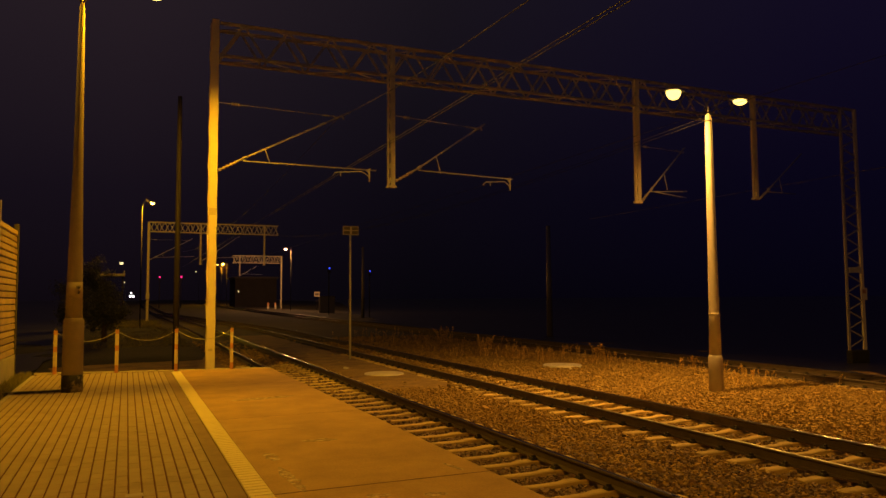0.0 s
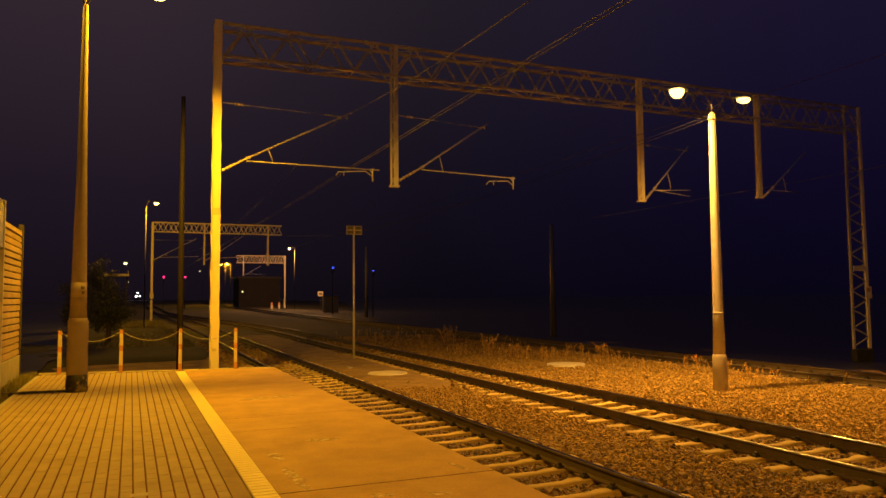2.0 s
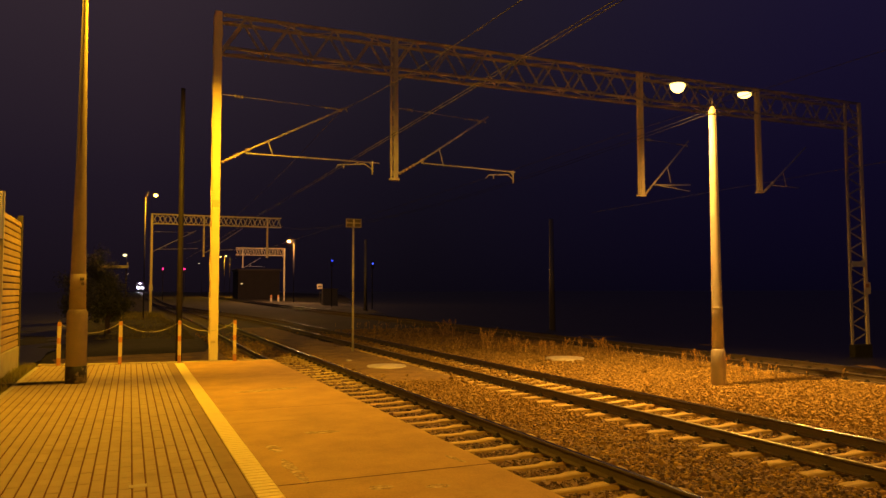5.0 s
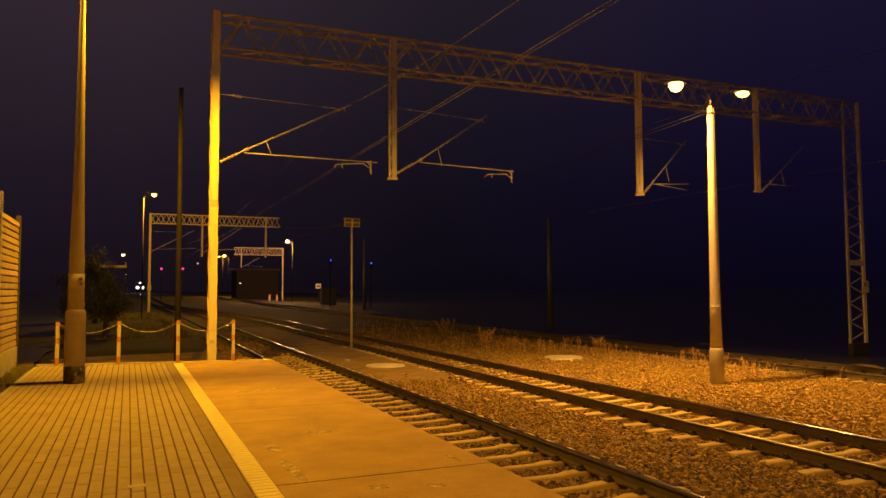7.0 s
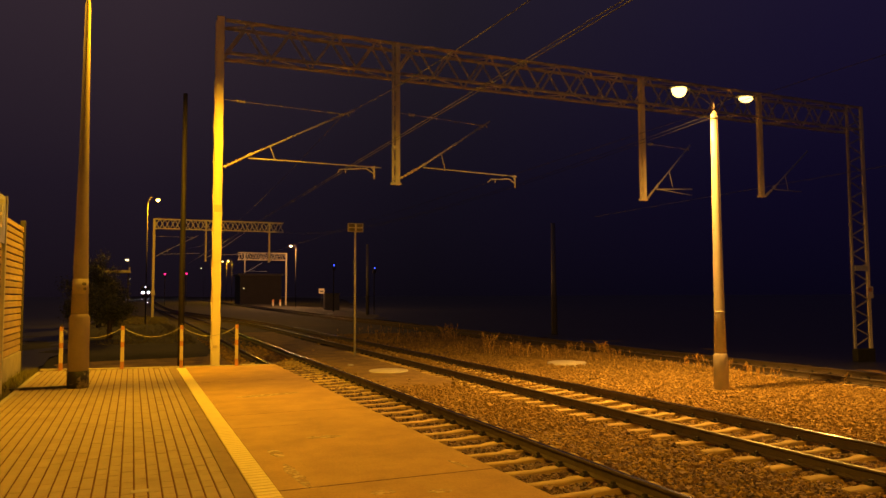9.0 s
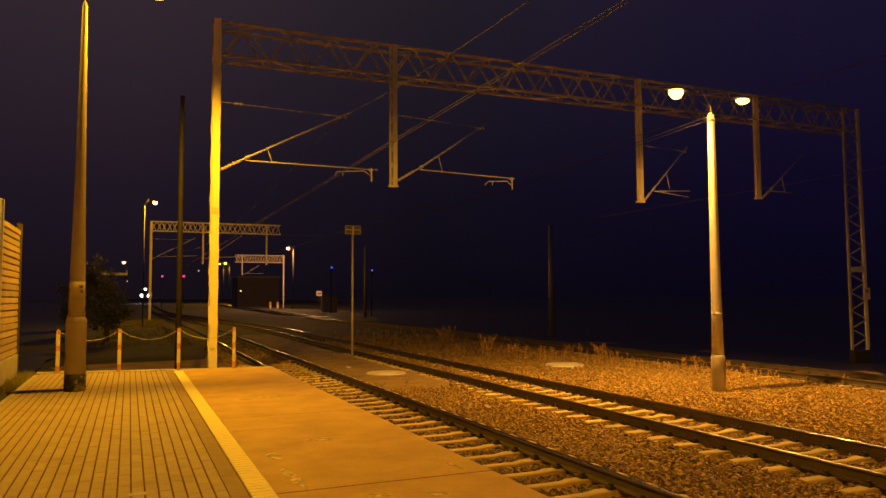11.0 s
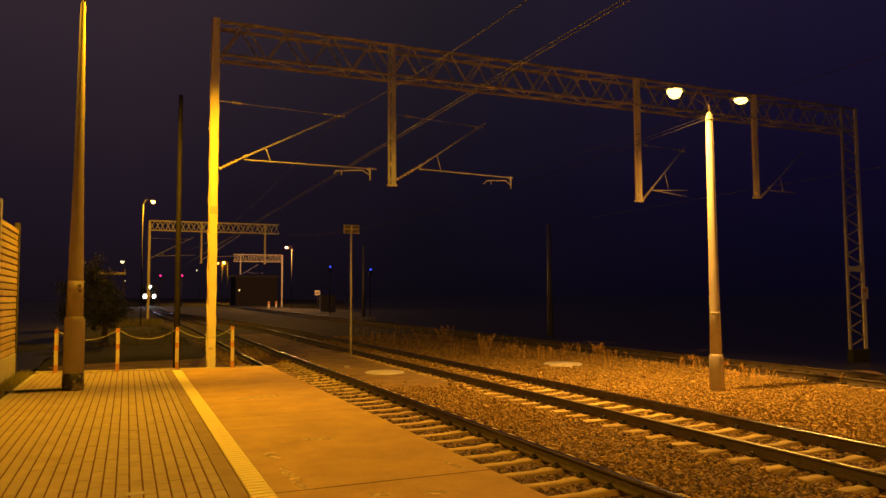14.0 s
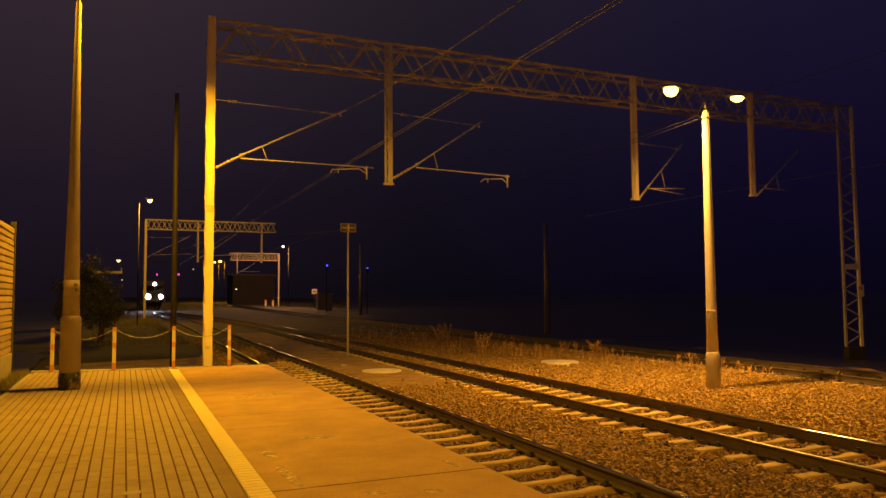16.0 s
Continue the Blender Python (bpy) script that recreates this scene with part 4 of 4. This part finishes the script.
        dx, dy = math.cos(a) * w, math.sin(a) * w
        ox, oy = rng.uniform(-0.05, 0.05, 2)
        V += [(x - dx, y - dy, -0.03), (x + dx, y + dy, -0.03), (x + ox, y + oy, h)]
        F.append((n, n + 1, n + 2))
        n += 3
    g = soup("grass_blades", V, F, M_BLADE, kind="stuff")
    tagged(g, "short green grass along the kerb", "grass")
    # plank fence on a concrete plinth
    t = thing("plank_fence", "tall yellowish timber plank screen on a concrete plinth", "fence", at=(-2.225, 0, 0))
    bays = [6.2, 10.2, 14.2, 18.2]
    plank_w = 0.1335
    bm = bmesh.new()
    box(bm, -0.028, 0.028, -1.985, 1.985, 0.004, plank_w - 0.016, 0.010)
    plank = mesh_of("plank", bm, M_PLANK)
    for y in bays:
        bm = bmesh.new()
        box(bm, -0.05, 0.05, -0.055, 0.055, -0.3, 3.27, 0.006)
        o = part("fence_post", bm, M_MAST, t, "grey steel fence post")
        o.location.y = y
    for ya, yb in zip(bays, bays[1:]):
        bm = bmesh.new()
        box(bm, -0.045, 0.045, ya + 0.06, yb - 0.06, -0.3, 0.46, 0.01)
        part("plinth", bm, M_KERB, t, "pale concrete plinth panel")
        for k in range(20):
            o = new("plank", plank)
            o.parent = t
            o.matrix_basis = pose(random.uniform(-0.006, 0.006), (ya + yb) / 2, 0.47 + k * plank_w, 0, -5 + random.uniform(-1.5, 1.5), 0)
    # name board facing the platform
    t = thing("name_board", "dark station name board on two tall posts", "sign", at=(-1.97, 0, 0))
    for y in (13.95, 11.6):
        bm = bmesh.new()
        box(bm, -0.03, 0.03, y - 0.035, y + 0.035, -0.3, 3.28, 0.006)
        part("sign_post", bm, M_GALV, t)
    bm = bmesh.new()
    box(bm, -0.02, 0.02, 11.64, 13.91, 2.48, 3.26, 0.005)
    p = part("board", bm, M_SIGNB, t, "dark blue board")
    fc = bpy.data.curves.new("letter", "FONT")
    fc.body, fc.size, fc.extrude = "d", 0.52, 0.002
    fc.align_x = "RIGHT"
    lt = new("letter", fc)
    dg = bpy.context.evaluated_depsgraph_get()
    me = bpy.data.meshes.new_from_object(lt.evaluated_get(dg))
    bpy.data.objects.remove(lt)
    me.materials.clear()
    me.materials.append(M_WHITE)
    lt = new("letter", me)
    lt.parent = p
    lt.matrix_basis = pose(0.025, 13.50, 2.72, 90, 0, 90)
    # low black cable cover from the grass to the lamp post
    bm = bmesh.new()
    vs = box(bm, -2.1, -1.02, 14.62, 14.74, -0.05, 0.035, 0.012)
    ob = part("cable_cover", bm, M_TAR)
    tagged(ob, "low black rubber cable cover beside the lamp post", "cable cover")


make_left()


# ---- in the yard ----
def make_yard():
    for x, y, r in MANHOLES:
        t = thing("manhole", "round pale concrete manhole cover in the gravel", "manhole", group="manhole covers", at=(x, y, BED_Z + rise(y)))
        bm = bmesh.new()
        lathe(bm, [(-0.1, r), (0.05, r), (0.07, r - 0.02)], seg=36)
        part("ring", bm, M_SIGNBOX, t)
        bm = bmesh.new()
        lathe(bm, [(0.05, r * 0.55), (0.085, r * 0.55), (0.09, r * 0.53)], seg=28)
        part("lid", bm, M_SIGNBOX, t)
    bm = bmesh.new()
    box(bm, -0.09, 0.09, -0.06, 0.06, -0.02, 0.07, 0.02, m=pose(0, 0, 0, 6, 9, 25))
    ob = part("rubble_block", bm, M_KERB)
    ob.location = (6.62, 23.4, BED_Z + 0.06)
    tagged(ob, "small pale lump of broken concrete on the earth", "rubble")
    # small board on a tall post
    t = thing("track_sign", "small pale board with a cross on a tall thin post", "sign", at=(7.80, 27.0, BED_Z + 0.02))
    bm = bmesh.new()
    lathe(bm, [(-0.2, 0.045), (2.5, 0.042), (5.08, 0.036)], seg=12)
    part("post", bm, M_GALV, t)
    bm = bmesh.new()
    box(bm, -0.27, 0.27, -0.075, -0.055, 4.80, 5.08, 0.004)
    b = part("board", bm, M_SIGNY, t)
    for q in ((-0.27, 0.27, 4.925, 4.955), (-0.03, 0.03, 4.80, 5.08)):
        bm = bmesh.new()
        box(bm, q[0], q[1], -0.083, -0.074, q[2], q[3])
        part("stripe", bm, M_SIGNBOX, b)
    bm = bmesh.new()
    box(bm, -0.31, 0.31, -0.053, -0.046, 4.77, 5.11, 0.003)
    part("back_plate", bm, M_DIM, t)
    # dim catenary mast between the far tracks
    for x, y, h in ((23.85, 38.8, 7.0), (23.7, 77.1, 8.0)):
        t = thing("catenary_mast", "dim grey concrete mast standing in the dark yard", "mast", group="dim masts", at=(x, y, BED_Z - 0.3 + rise(y)))
        bm = bmesh.new()
        lathe(bm, [(-0.2, 0.19), (h, 0.13)], seg=12)
        part("pole", bm, M_HOUSING, t)
    # dry weeds: single stalks with narrow leaves and feathery heads
    rng = np.random.default_rng(11)
    V, F = [], []

    def leaf(p, d, w):
        n = len(V)
        side = np.array((-d[1], d[0], 0.0)) + rng.normal(0, 0.2, 3) * np.linalg.norm(d)
        side *= w / max(1e-6, np.linalg.norm(side))
        V.extend(map(tuple, (p - side, p + side, p + d * 0.6 + side * 0.7, p + d * 0.6 - side * 0.7, p + d)))
        F.extend(((n, n + 1, n + 2, n + 3), (n + 3, n + 2, n + 4)))

    def stalk(x, y, h):
        lean = rng.normal(0, 0.17, 2)
        base = np.array((x, y, BED_Z - 0.03 + rise(y)))

        def at(u):
            return base + np.array((lean[0] * u * u * h, lean[1] * u * u * h, u * h))
        w, n = 0.0045 + 0.004 * h, len(V)
        for u in (0.0, 0.35, 0.7, 1.0):
            p, ww = at(u), w * (1 - 0.6 * u)
            V.extend(((p[0] - ww, p[1], p[2]), (p[0] + ww, p[1], p[2]), (p[0], p[1] - ww, p[2])))
        for k in range(3):
            for q in range(3):
                a, b = n + 3 * k + q, n + 3 * k + (q + 1) % 3
                F.append((a, b, b + 3, a + 3))
        for k in range(int(4 + 7 * h)):            # withered leaves
            a, ln = rng.uniform(0, 6.28), h * rng.uniform(0.10, 0.22)
            leaf(at(rng.uniform(0.05, 0.7)), np.array((math.cos(a), math.sin(a), rng.uniform(-0.3, 0.9))) * ln, 0.010)
        for k in range(int(16 + 40 * h)):          # feathery head
            u = 1 - 0.38 * rng.random() ** 1.3
            a, ln = rng.uniform(0, 6.28), h * (0.04 + 0.16 * (1.02 - u) / 0.38)
            leaf(at(u), np.array((1.25 * math.cos(a), 1.25 * math.sin(a), rng.uniform(0.2, 1.5))) * ln * rng.uniform(0.5, 1.15), 0.007)

    # plants as they stand along the gravel's edge: place, height, stalks, width
    for x, y, h, k, sp in ((15.3, 35.0, 0.9, 7, 0.25), (11.95, 26.7, 0.5, 3, 0.1), (13.1, 26.1, 0.85, 7, 0.14), (13.3, 25.1, 0.55, 9, 0.2), (13.5, 24.7, 0.5, 9, 0.22),
                           (13.6, 24.2, 0.6, 7, 0.14), (14.0, 23.5, 0.6, 8, 0.12), (14.5, 23.7, 0.5, 6, 0.12), (15.7, 24.7, 0.5, 4, 0.1), (16.4, 25.4, 0.45, 4, 0.1),
                           (16.3, 24.4, 0.55, 3, 0.05), (16.5, 24.3, 0.3, 2, 0.05), (16.1, 22.8, 0.62, 11, 0.13), (16.35, 22.7, 0.4, 6, 0.12), (16.6, 22.4, 0.35, 5, 0.15),
                           (16.7, 21.9, 0.35, 4, 0.1), (16.7, 19.1, 0.45, 4, 0.06), (16.7, 18.4, 0.5, 5, 0.10), (16.8, 17.4, 0.42, 4, 0.06), (16.2, 16.0, 0.42, 5, 0.10),
                           (16.2, 15.6, 0.32, 6, 0.15), (15.2, 14.6, 0.30, 7, 0.22), (14.9, 15.0, 0.22, 8, 0.25), (17.35, 13.7, 0.30, 3, 0.06), (14.1, 17.9, 0.16, 3, 0.06)):
        for q in range(2 * k):
            stalk(x + rng.normal(0, sp), y + rng.normal(0, sp), h * rng.uniform(0.35, 1.05))
    for q in range(240):                           # low scattered growth
        u = rng.random()
        stalk(12.0 + 4.6 * u ** 0.6 + rng.normal(0, 0.3), 29 - 13 * u + rng.normal(0, 1.2), rng.uniform(0.08, 0.28))
    for q in range(110):
        stalk(rng.uniform(11.4, 17), rng.uniform(28, 45), rng.uniform(0.15, 0.55))
    ob = soup("dry_weeds", V, F, M_STRAW, kind="stuff")
    tagged(ob, "dry straw-coloured weeds along the gravel", "weeds")


make_yard()


# ---- trees at the end of the bank ----
def make_tree(x, y, z, h, spread, leaves, seed, label):
    rng = np.random.default_rng(seed)
    t = thing("tree", label, "tree", group="dark trees beside the line", at=(x, y, z))
    bm = bmesh.new()
    tips = []
    lathe(bm, [(-0.1, 0.16), (h * 0.3, 0.11), (h * 0.7, 0.05)], seg=8)
    for k in range(11):
        a, z0 = rng.uniform(0, 6.28), h * rng.uniform(0.15, 0.65)
        r = spread * rng.uniform(0.5, 1.0)
        e = (r * math.cos(a), r * math.sin(a), z0 + h * rng.uniform(0.1, 0.35))
        tube(bm, [(0, 0, z0), (e[0] * 0.5, e[1] * 0.5, (z0 + e[2]) / 2 + 0.1), e], 0.03, 5)
        tips += [e, (e[0] * 0.6, e[1] * 0.6, e[2] * 0.85)]
    tips += [(0, 0, h * 0.8), (0.1, 0.1, h * 0.9)]
    part("trunk", bm, M_BARK, t)
    V, F, n = [], [], 0
    for k in range(leaves):
        c = tips[rng.integers(len(tips))]
        p = np.array(c) + rng.normal(0, 0.28 * spread, 3) * (1, 1, 0.8)
        p[2] = max(0.05, p[2])
        u, v = rng.normal(0, 1, 3), rng.normal(0, 1, 3)
        u, v = u / np.linalg.norm(u) * 0.06, v / np.linalg.norm(v) * 0.035
        V += [tuple(p - u), tuple(p + v), tuple(p + u), tuple(p - v)]
        F.append((n, n + 1, n + 2, n + 3))
        n += 4
    soup("crown", V, F, M_LEAF, t)


make_tree(-1.05, 42.0, BED_Z, 3.3, 0.85, 7000, 21, "leafy bush lit dimly from the yard")
make_tree(-2.5, 47.0, BED_Z, 3.2, 1.0, 9000, 22, "dark tree beside the line")
make_tree(-2.15, 57.0, -0.6, 5.6, 1.0, 7000, 25, "tall thin tree catching some lamp light")


def make_verge():
    """Rough grass between the trees and the near track."""
    rng = np.random.default_rng(41)
    V, F, n = [], [], 0
    for k in range(900):
        cy = 37 + 42 * rng.random() ** 1.4
        cx = rng.uniform(-1.6, 2.9) + 0.25 * math.sin(cy * 0.9)
        if cx > 2.9 or cx < -1.5 + 0.5 * math.sin(cy * 0.5):
            continue
        tall = rng.uniform(0.10, 0.42)
        for b in range(14):
            x, y = cx + rng.normal(0, 0.16), cy + rng.normal(0, 0.3)
            hh, a, w = tall * rng.uniform(0.4, 1.1), rng.uniform(0, 6.28), rng.uniform(0.008, 0.020)
            dx, dy = w * math.cos(a), w * math.sin(a)
            bx, by = rng.normal(0, 0.35, 2) * hh
            z = BED_Z - 0.05 + rise(y)
            V += [(x - dx, y - dy, z), (x + dx, y + dy, z), (x + bx, y + by, z + hh)]
            F.append((n, n + 1, n + 2))
            n += 3
    ob = soup("grass", V, F, M_BLADE, kind="stuff")
    tagged(ob, "rough green grass between the trees and the track", "grass")


make_verge()

# ---- far lamps, signals and buildings ----
far_lamp(0.98, 62.6, -0.6, 9.7, 1.72, 9.43, "tall lamp post with a glowing orange head", size=0.8)
far_lamp(23.8, 116.1, 0.0, 9.4, 22.95, 9.67, "tall lamp post with a pale glowing head", size=0.8)
far_lamp(19.58, 172.6, 0.5, 9.3, 18.7, 9.65, "distant lamp post with a small glowing head", size=0.9)
far_lamp(20.76, 172.3, 0.5, 9.3, 19.9, 9.87, "distant lamp post with a small glowing head", size=1.1)
far_lamp(20.6, 241.5, 1.0, 9.3, 19.7, 10.6, "very distant lamp post in the dark", size=0.9)
far_lamp(-0.5, 98.5, -0.3, 6.2, -0.73, 6.3, "distant lamp behind the trees", size=1.1)
far_lamp(-0.9, 160.0, 0.0, 5.2, -0.5, 5.3, "small distant lamp beyond the trees", size=0.4)


def signal(x, y, z, lens, label, r=0.16):
    base = BED_Z - 0.05 + rise(y) - (min(0.5, (x - 21) * 0.04) if x > 21 else 0)
    t = thing("rail_signal", label, "signal", group="signals", at=(x, y, base))
    h = z - base
    bm = bmesh.new()
    tube(bm, [(0, 0.15, -0.2), (0, 0.15, h + 0.3)], 0.06, 8)
    part("post", bm, M_DARK, t)
    bm = bmesh.new()
    box(bm, -0.2, 0.2, -0.05, 0.12, h - 0.6, h + 0.3, 0.04)
    part("head", bm, M_DARK, t, "black signal head")
    bm = bmesh.new()
    lathe(bm, [(0, r), (0.03, r * 0.9), (0.05, r * 0.5)], seg=16)
    o = part("lens", bm, lens, t, "glowing signal lens")
    o.matrix_basis = pose(0, -0.055, h, 90, 0, 0)


signal(5.27, 139.4, 5.72, G_RED, "signal showing a red light on a dark mast")
signal(8.80, 137.9, 5.71, G_RED, "signal showing a red light on a dark mast")
signal(22.78, 88.1, 5.41, G_BLUE, "shunting signal showing a blue light", r=0.09)
signal(27.38, 86.2, 5.04, G_BLUE, "shunting signal showing a blue light", r=0.085)


def make_far():
    t = thing("depot_building", "dark flat-roofed depot building far down the line", "building", at=(22.7, 147.0, 0.2))
    bm = bmesh.new()
    box(bm, -3.9, 3.9, -4, 4, -0.5, 5.4)
    part("wall", bm, M_BUILD, t)
    bm = bmesh.new()
    box(bm, -4.2, 4.2, -4.3, 4.3, 5.4, 5.8, 0.05)
    part("roof", bm, M_ROOF, t)
    bm = bmesh.new()
    box(bm, -3.34, -3.18, -4.06, -3.98, 2.85, 3.05, 0.01)
    part("lit_window", bm, G_FAR, t, "small lit window")
    # grey cabinet beside the signals
    t = thing("relay_cabinet", "low grey steel relay cabinet in the dark yard", "cabinet", at=(25.6, 100.3, 0.0))
    bm = bmesh.new()
    box(bm, -1.05, 1.05, -0.4, 0.4, -0.6, 1.95, 0.03)
    part("body", bm, M_HOUSING, t)
    bm = bmesh.new()
    box(bm, -1.15, 1.15, -0.5, 0.5, 1.95, 2.05, 0.02)
    part("lid", bm, M_HOUSING, t)
    for x in (-0.52, 0.52):
        bm = bmesh.new()
        box(bm, x - 0.47, x + 0.47, -0.425, -0.398, -0.1, 1.85, 0.008)
        part("door", bm, M_HOUSING, t)
    # far platform, a low lit slab
    bm = bmesh.new()
    box(bm, -7, 7, -3, 3, -0.6, 0.25, 0.03)
    ob = part("far_platform", bm, M_KERB)
    ob.location = (20.0, 208, 0.35)
    tagged(ob, "distant low platform lit by lamps", "platform", kind="structure")
    # small white board
    t = thing("yard_sign", "small white board on a post far in the yard", "sign", at=(29.8, 123.5, -0.35))
    bm = bmesh.new()
    tube(bm, [(0, 0.05, -0.4), (0, 0.05, 2.9)], 0.04, 8)
    part("post", bm, M_DARK, t)
    bm = bmesh.new()
    box(bm, -0.47, 0.47, -0.03, 0.0, 2.42, 3.25, 0.01)
    b = part("board", bm, M_WHITE, t)
    bm = bmesh.new()
    box(bm, -0.3, 0.3, -0.04, -0.031, 2.7, 2.95)
    part("text_bar", bm, M_INK, b)
    for x in (21.4, 22.6):
        t = thing("marker_post", "short red and white marker post far in the yard", "marker post", group="marker posts", at=(x, 122.5, 0.1))
        bm = bmesh.new()
        box(bm, -0.14, 0.14, -0.1, 0.1, -0.4, 0.55, 0.01)
        part("lower_band", bm, M_WHITE, t)
        bm = bmesh.new()
        box(bm, -0.14, 0.14, -0.1, 0.1, 0.55, 1.0, 0.01)
        part("upper_band", bm, M_RED, t)
    # open shelter behind the trees
    t = thing("shelter", "small open shelter with a pale flat roof behind the trees", "shelter", at=(-1.35, 78.0, -0.6))
    for x in (-1.0, 0.95):
        bm = bmesh.new()
        box(bm, x - 0.06, x + 0.06, -0.06, 0.06, -0.2, 4.55, 0.01)
        part("post", bm, M_DARK, t)
    bm = bmesh.new()
    box(bm, -1.15, 1.15, -0.9, 0.9, 4.55, 4.80, 0.03)
    part("roof", bm, M_DIM, t)
    bm = bmesh.new()
    box(bm, 1.02, 1.10, -0.95, -0.85, 4.75, 5.1, 0.01)
    part("bracket", bm, M_DIM, t)


make_far()


def make_far_ground():
    """Weedy yard away from the platform lamps, dimmed by its colour, with a ragged near edge."""
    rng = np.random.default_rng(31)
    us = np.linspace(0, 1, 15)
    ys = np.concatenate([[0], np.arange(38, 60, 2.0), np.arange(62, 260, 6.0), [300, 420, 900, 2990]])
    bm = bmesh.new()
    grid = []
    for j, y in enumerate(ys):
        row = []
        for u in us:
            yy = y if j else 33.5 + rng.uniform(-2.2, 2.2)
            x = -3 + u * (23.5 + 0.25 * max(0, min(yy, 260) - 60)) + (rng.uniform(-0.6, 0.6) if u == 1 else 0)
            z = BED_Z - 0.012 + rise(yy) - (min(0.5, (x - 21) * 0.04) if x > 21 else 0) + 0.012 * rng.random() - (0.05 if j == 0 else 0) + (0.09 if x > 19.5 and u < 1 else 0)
            row.append(bm.verts.new((x, yy, z)))
        grid.append(row)
    for a, b in zip(grid, grid[1:]):
        for i in range(len(us) - 1):
            bm.faces.new((a[i], a[i + 1], b[i + 1], b[i])).smooth = True
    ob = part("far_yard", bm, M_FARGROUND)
    tagged(ob, "dim weedy ground of the far yard", "ground", kind="structure")


make_far_ground()


# ---- train ----
def make_train():
    t = thing("train", "dark electric train with three white headlights approaching", "train")
    bm = bmesh.new()                     # y runs backwards from the nose, z from the rail top
    prof = [(-1.30, 1.0), (1.30, 1.0), (1.42, 1.3), (1.42, 3.2), (1.15, 3.85), (-1.15, 3.85), (-1.42, 3.2), (-1.42, 1.3)]
    loops = []
    for y, s, dz in ((0.0, 0.90, 0.0), (0.35, 1.0, 0.0), (20.0, 1.0, 0.0)):
        loops.append([bm.verts.new((x * s, y + (0.35 if (z > 2.2 and y < 0.1) else 0), z)) for x, z in prof])
    n = len(prof)
    for a, b in zip(loops, loops[1:]):
        for i in range(n):
            bm.faces.new((a[i], a[(i + 1) % n], b[(i + 1) % n], b[i]))
    bm.faces.new(loops[0][::-1])
    bm.faces.new(loops[-1])
    part("body", bm, M_TRAIN, t, "dark painted car body")
    bm = bmesh.new()
    box(bm, -1.12, 1.12, -0.02, 0.10, 1.05, 2.0, 0.03)
    part("front_panel", bm, M_TRAINY, t, "yellow front panel")
    for s in (-1, 1):
        bm = bmesh.new()
        box(bm, 0.08, 1.0, 0.22, 0.30, 2.35, 3.2, 0.02, m=Matrix.Diagonal((s, 1, 1, 1)))
        part("windscreen", bm, M_GLASS, t, "dark windscreen pane")
        bm = bmesh.new()
        lathe(bm, [(0, 0.09), (0.4, 0.09), (0.41, 0.2), (0.46, 0.2)], seg=14)
        o = part("buffer", bm, M_DARK, t)
        o.matrix_basis = pose(s * 0.87, 0.1, 1.05, 90, 0, 0)
    for y in (3.5, 16.0):
        bm = bmesh.new()
        box(bm, -1.0, 1.0, y - 1.6, y + 1.6, 0.35, 0.98, 0.05)
        part("bogie_frame", bm, M_DARK, t)
        for yy in (y - 1.2, y + 1.2):
            for s in (-1, 1):
                bm = bmesh.new()
                lathe(bm, [(-0.065, 0.46), (0.065, 0.46)], seg=20)
                o = part("wheel", bm, M_DARK, t)
                o.matrix_basis = pose(s * 0.75, yy, 0.46, 0, 90, 0)
    for x, z, r, y in ((-0.80, 1.72, 0.30, -0.03), (0.80, 1.72, 0.25, -0.03), (0.0, 3.42, 0.19, 0.24)):
        bm = bmesh.new()
        lathe(bm, [(-0.06, r + 0.05), (0.02, r + 0.05)], seg=20)
        h = part("headlight_ring", bm, M_DARK, t)
        h.matrix_basis = pose(x, y, z, 90, 0, 0)
        bm = bmesh.new()
        lathe(bm, [(0.0, r), (0.04, r * 0.85), (0.06, r * 0.4)], seg=20)
        o = part("headlight", bm, G_WHITE, h, "bright white headlight")
        o.location = (0, 0, 0.021)
    return t


train = make_train()

# seconds and how far along the line the nose stands
RUN = [(0.0, 411), (2.0, 373), (4.2, 331), (6.5, 288), (9.2, 236), (11.5, 193), (12.5, 174), (13.5, 155), (14.5, 136), (16.0, 107)]


def motions():
    rows = []
    for t, y in RUN:
        a = math.atan((bend(y + 15) - bend(y)) / 15)
        rows.append((t, pose(AXES[0] + bend(y), y, RAIL_Z + rise(y), 0, 0, -math.degrees(a))))
    walk(train, rows)


motions()
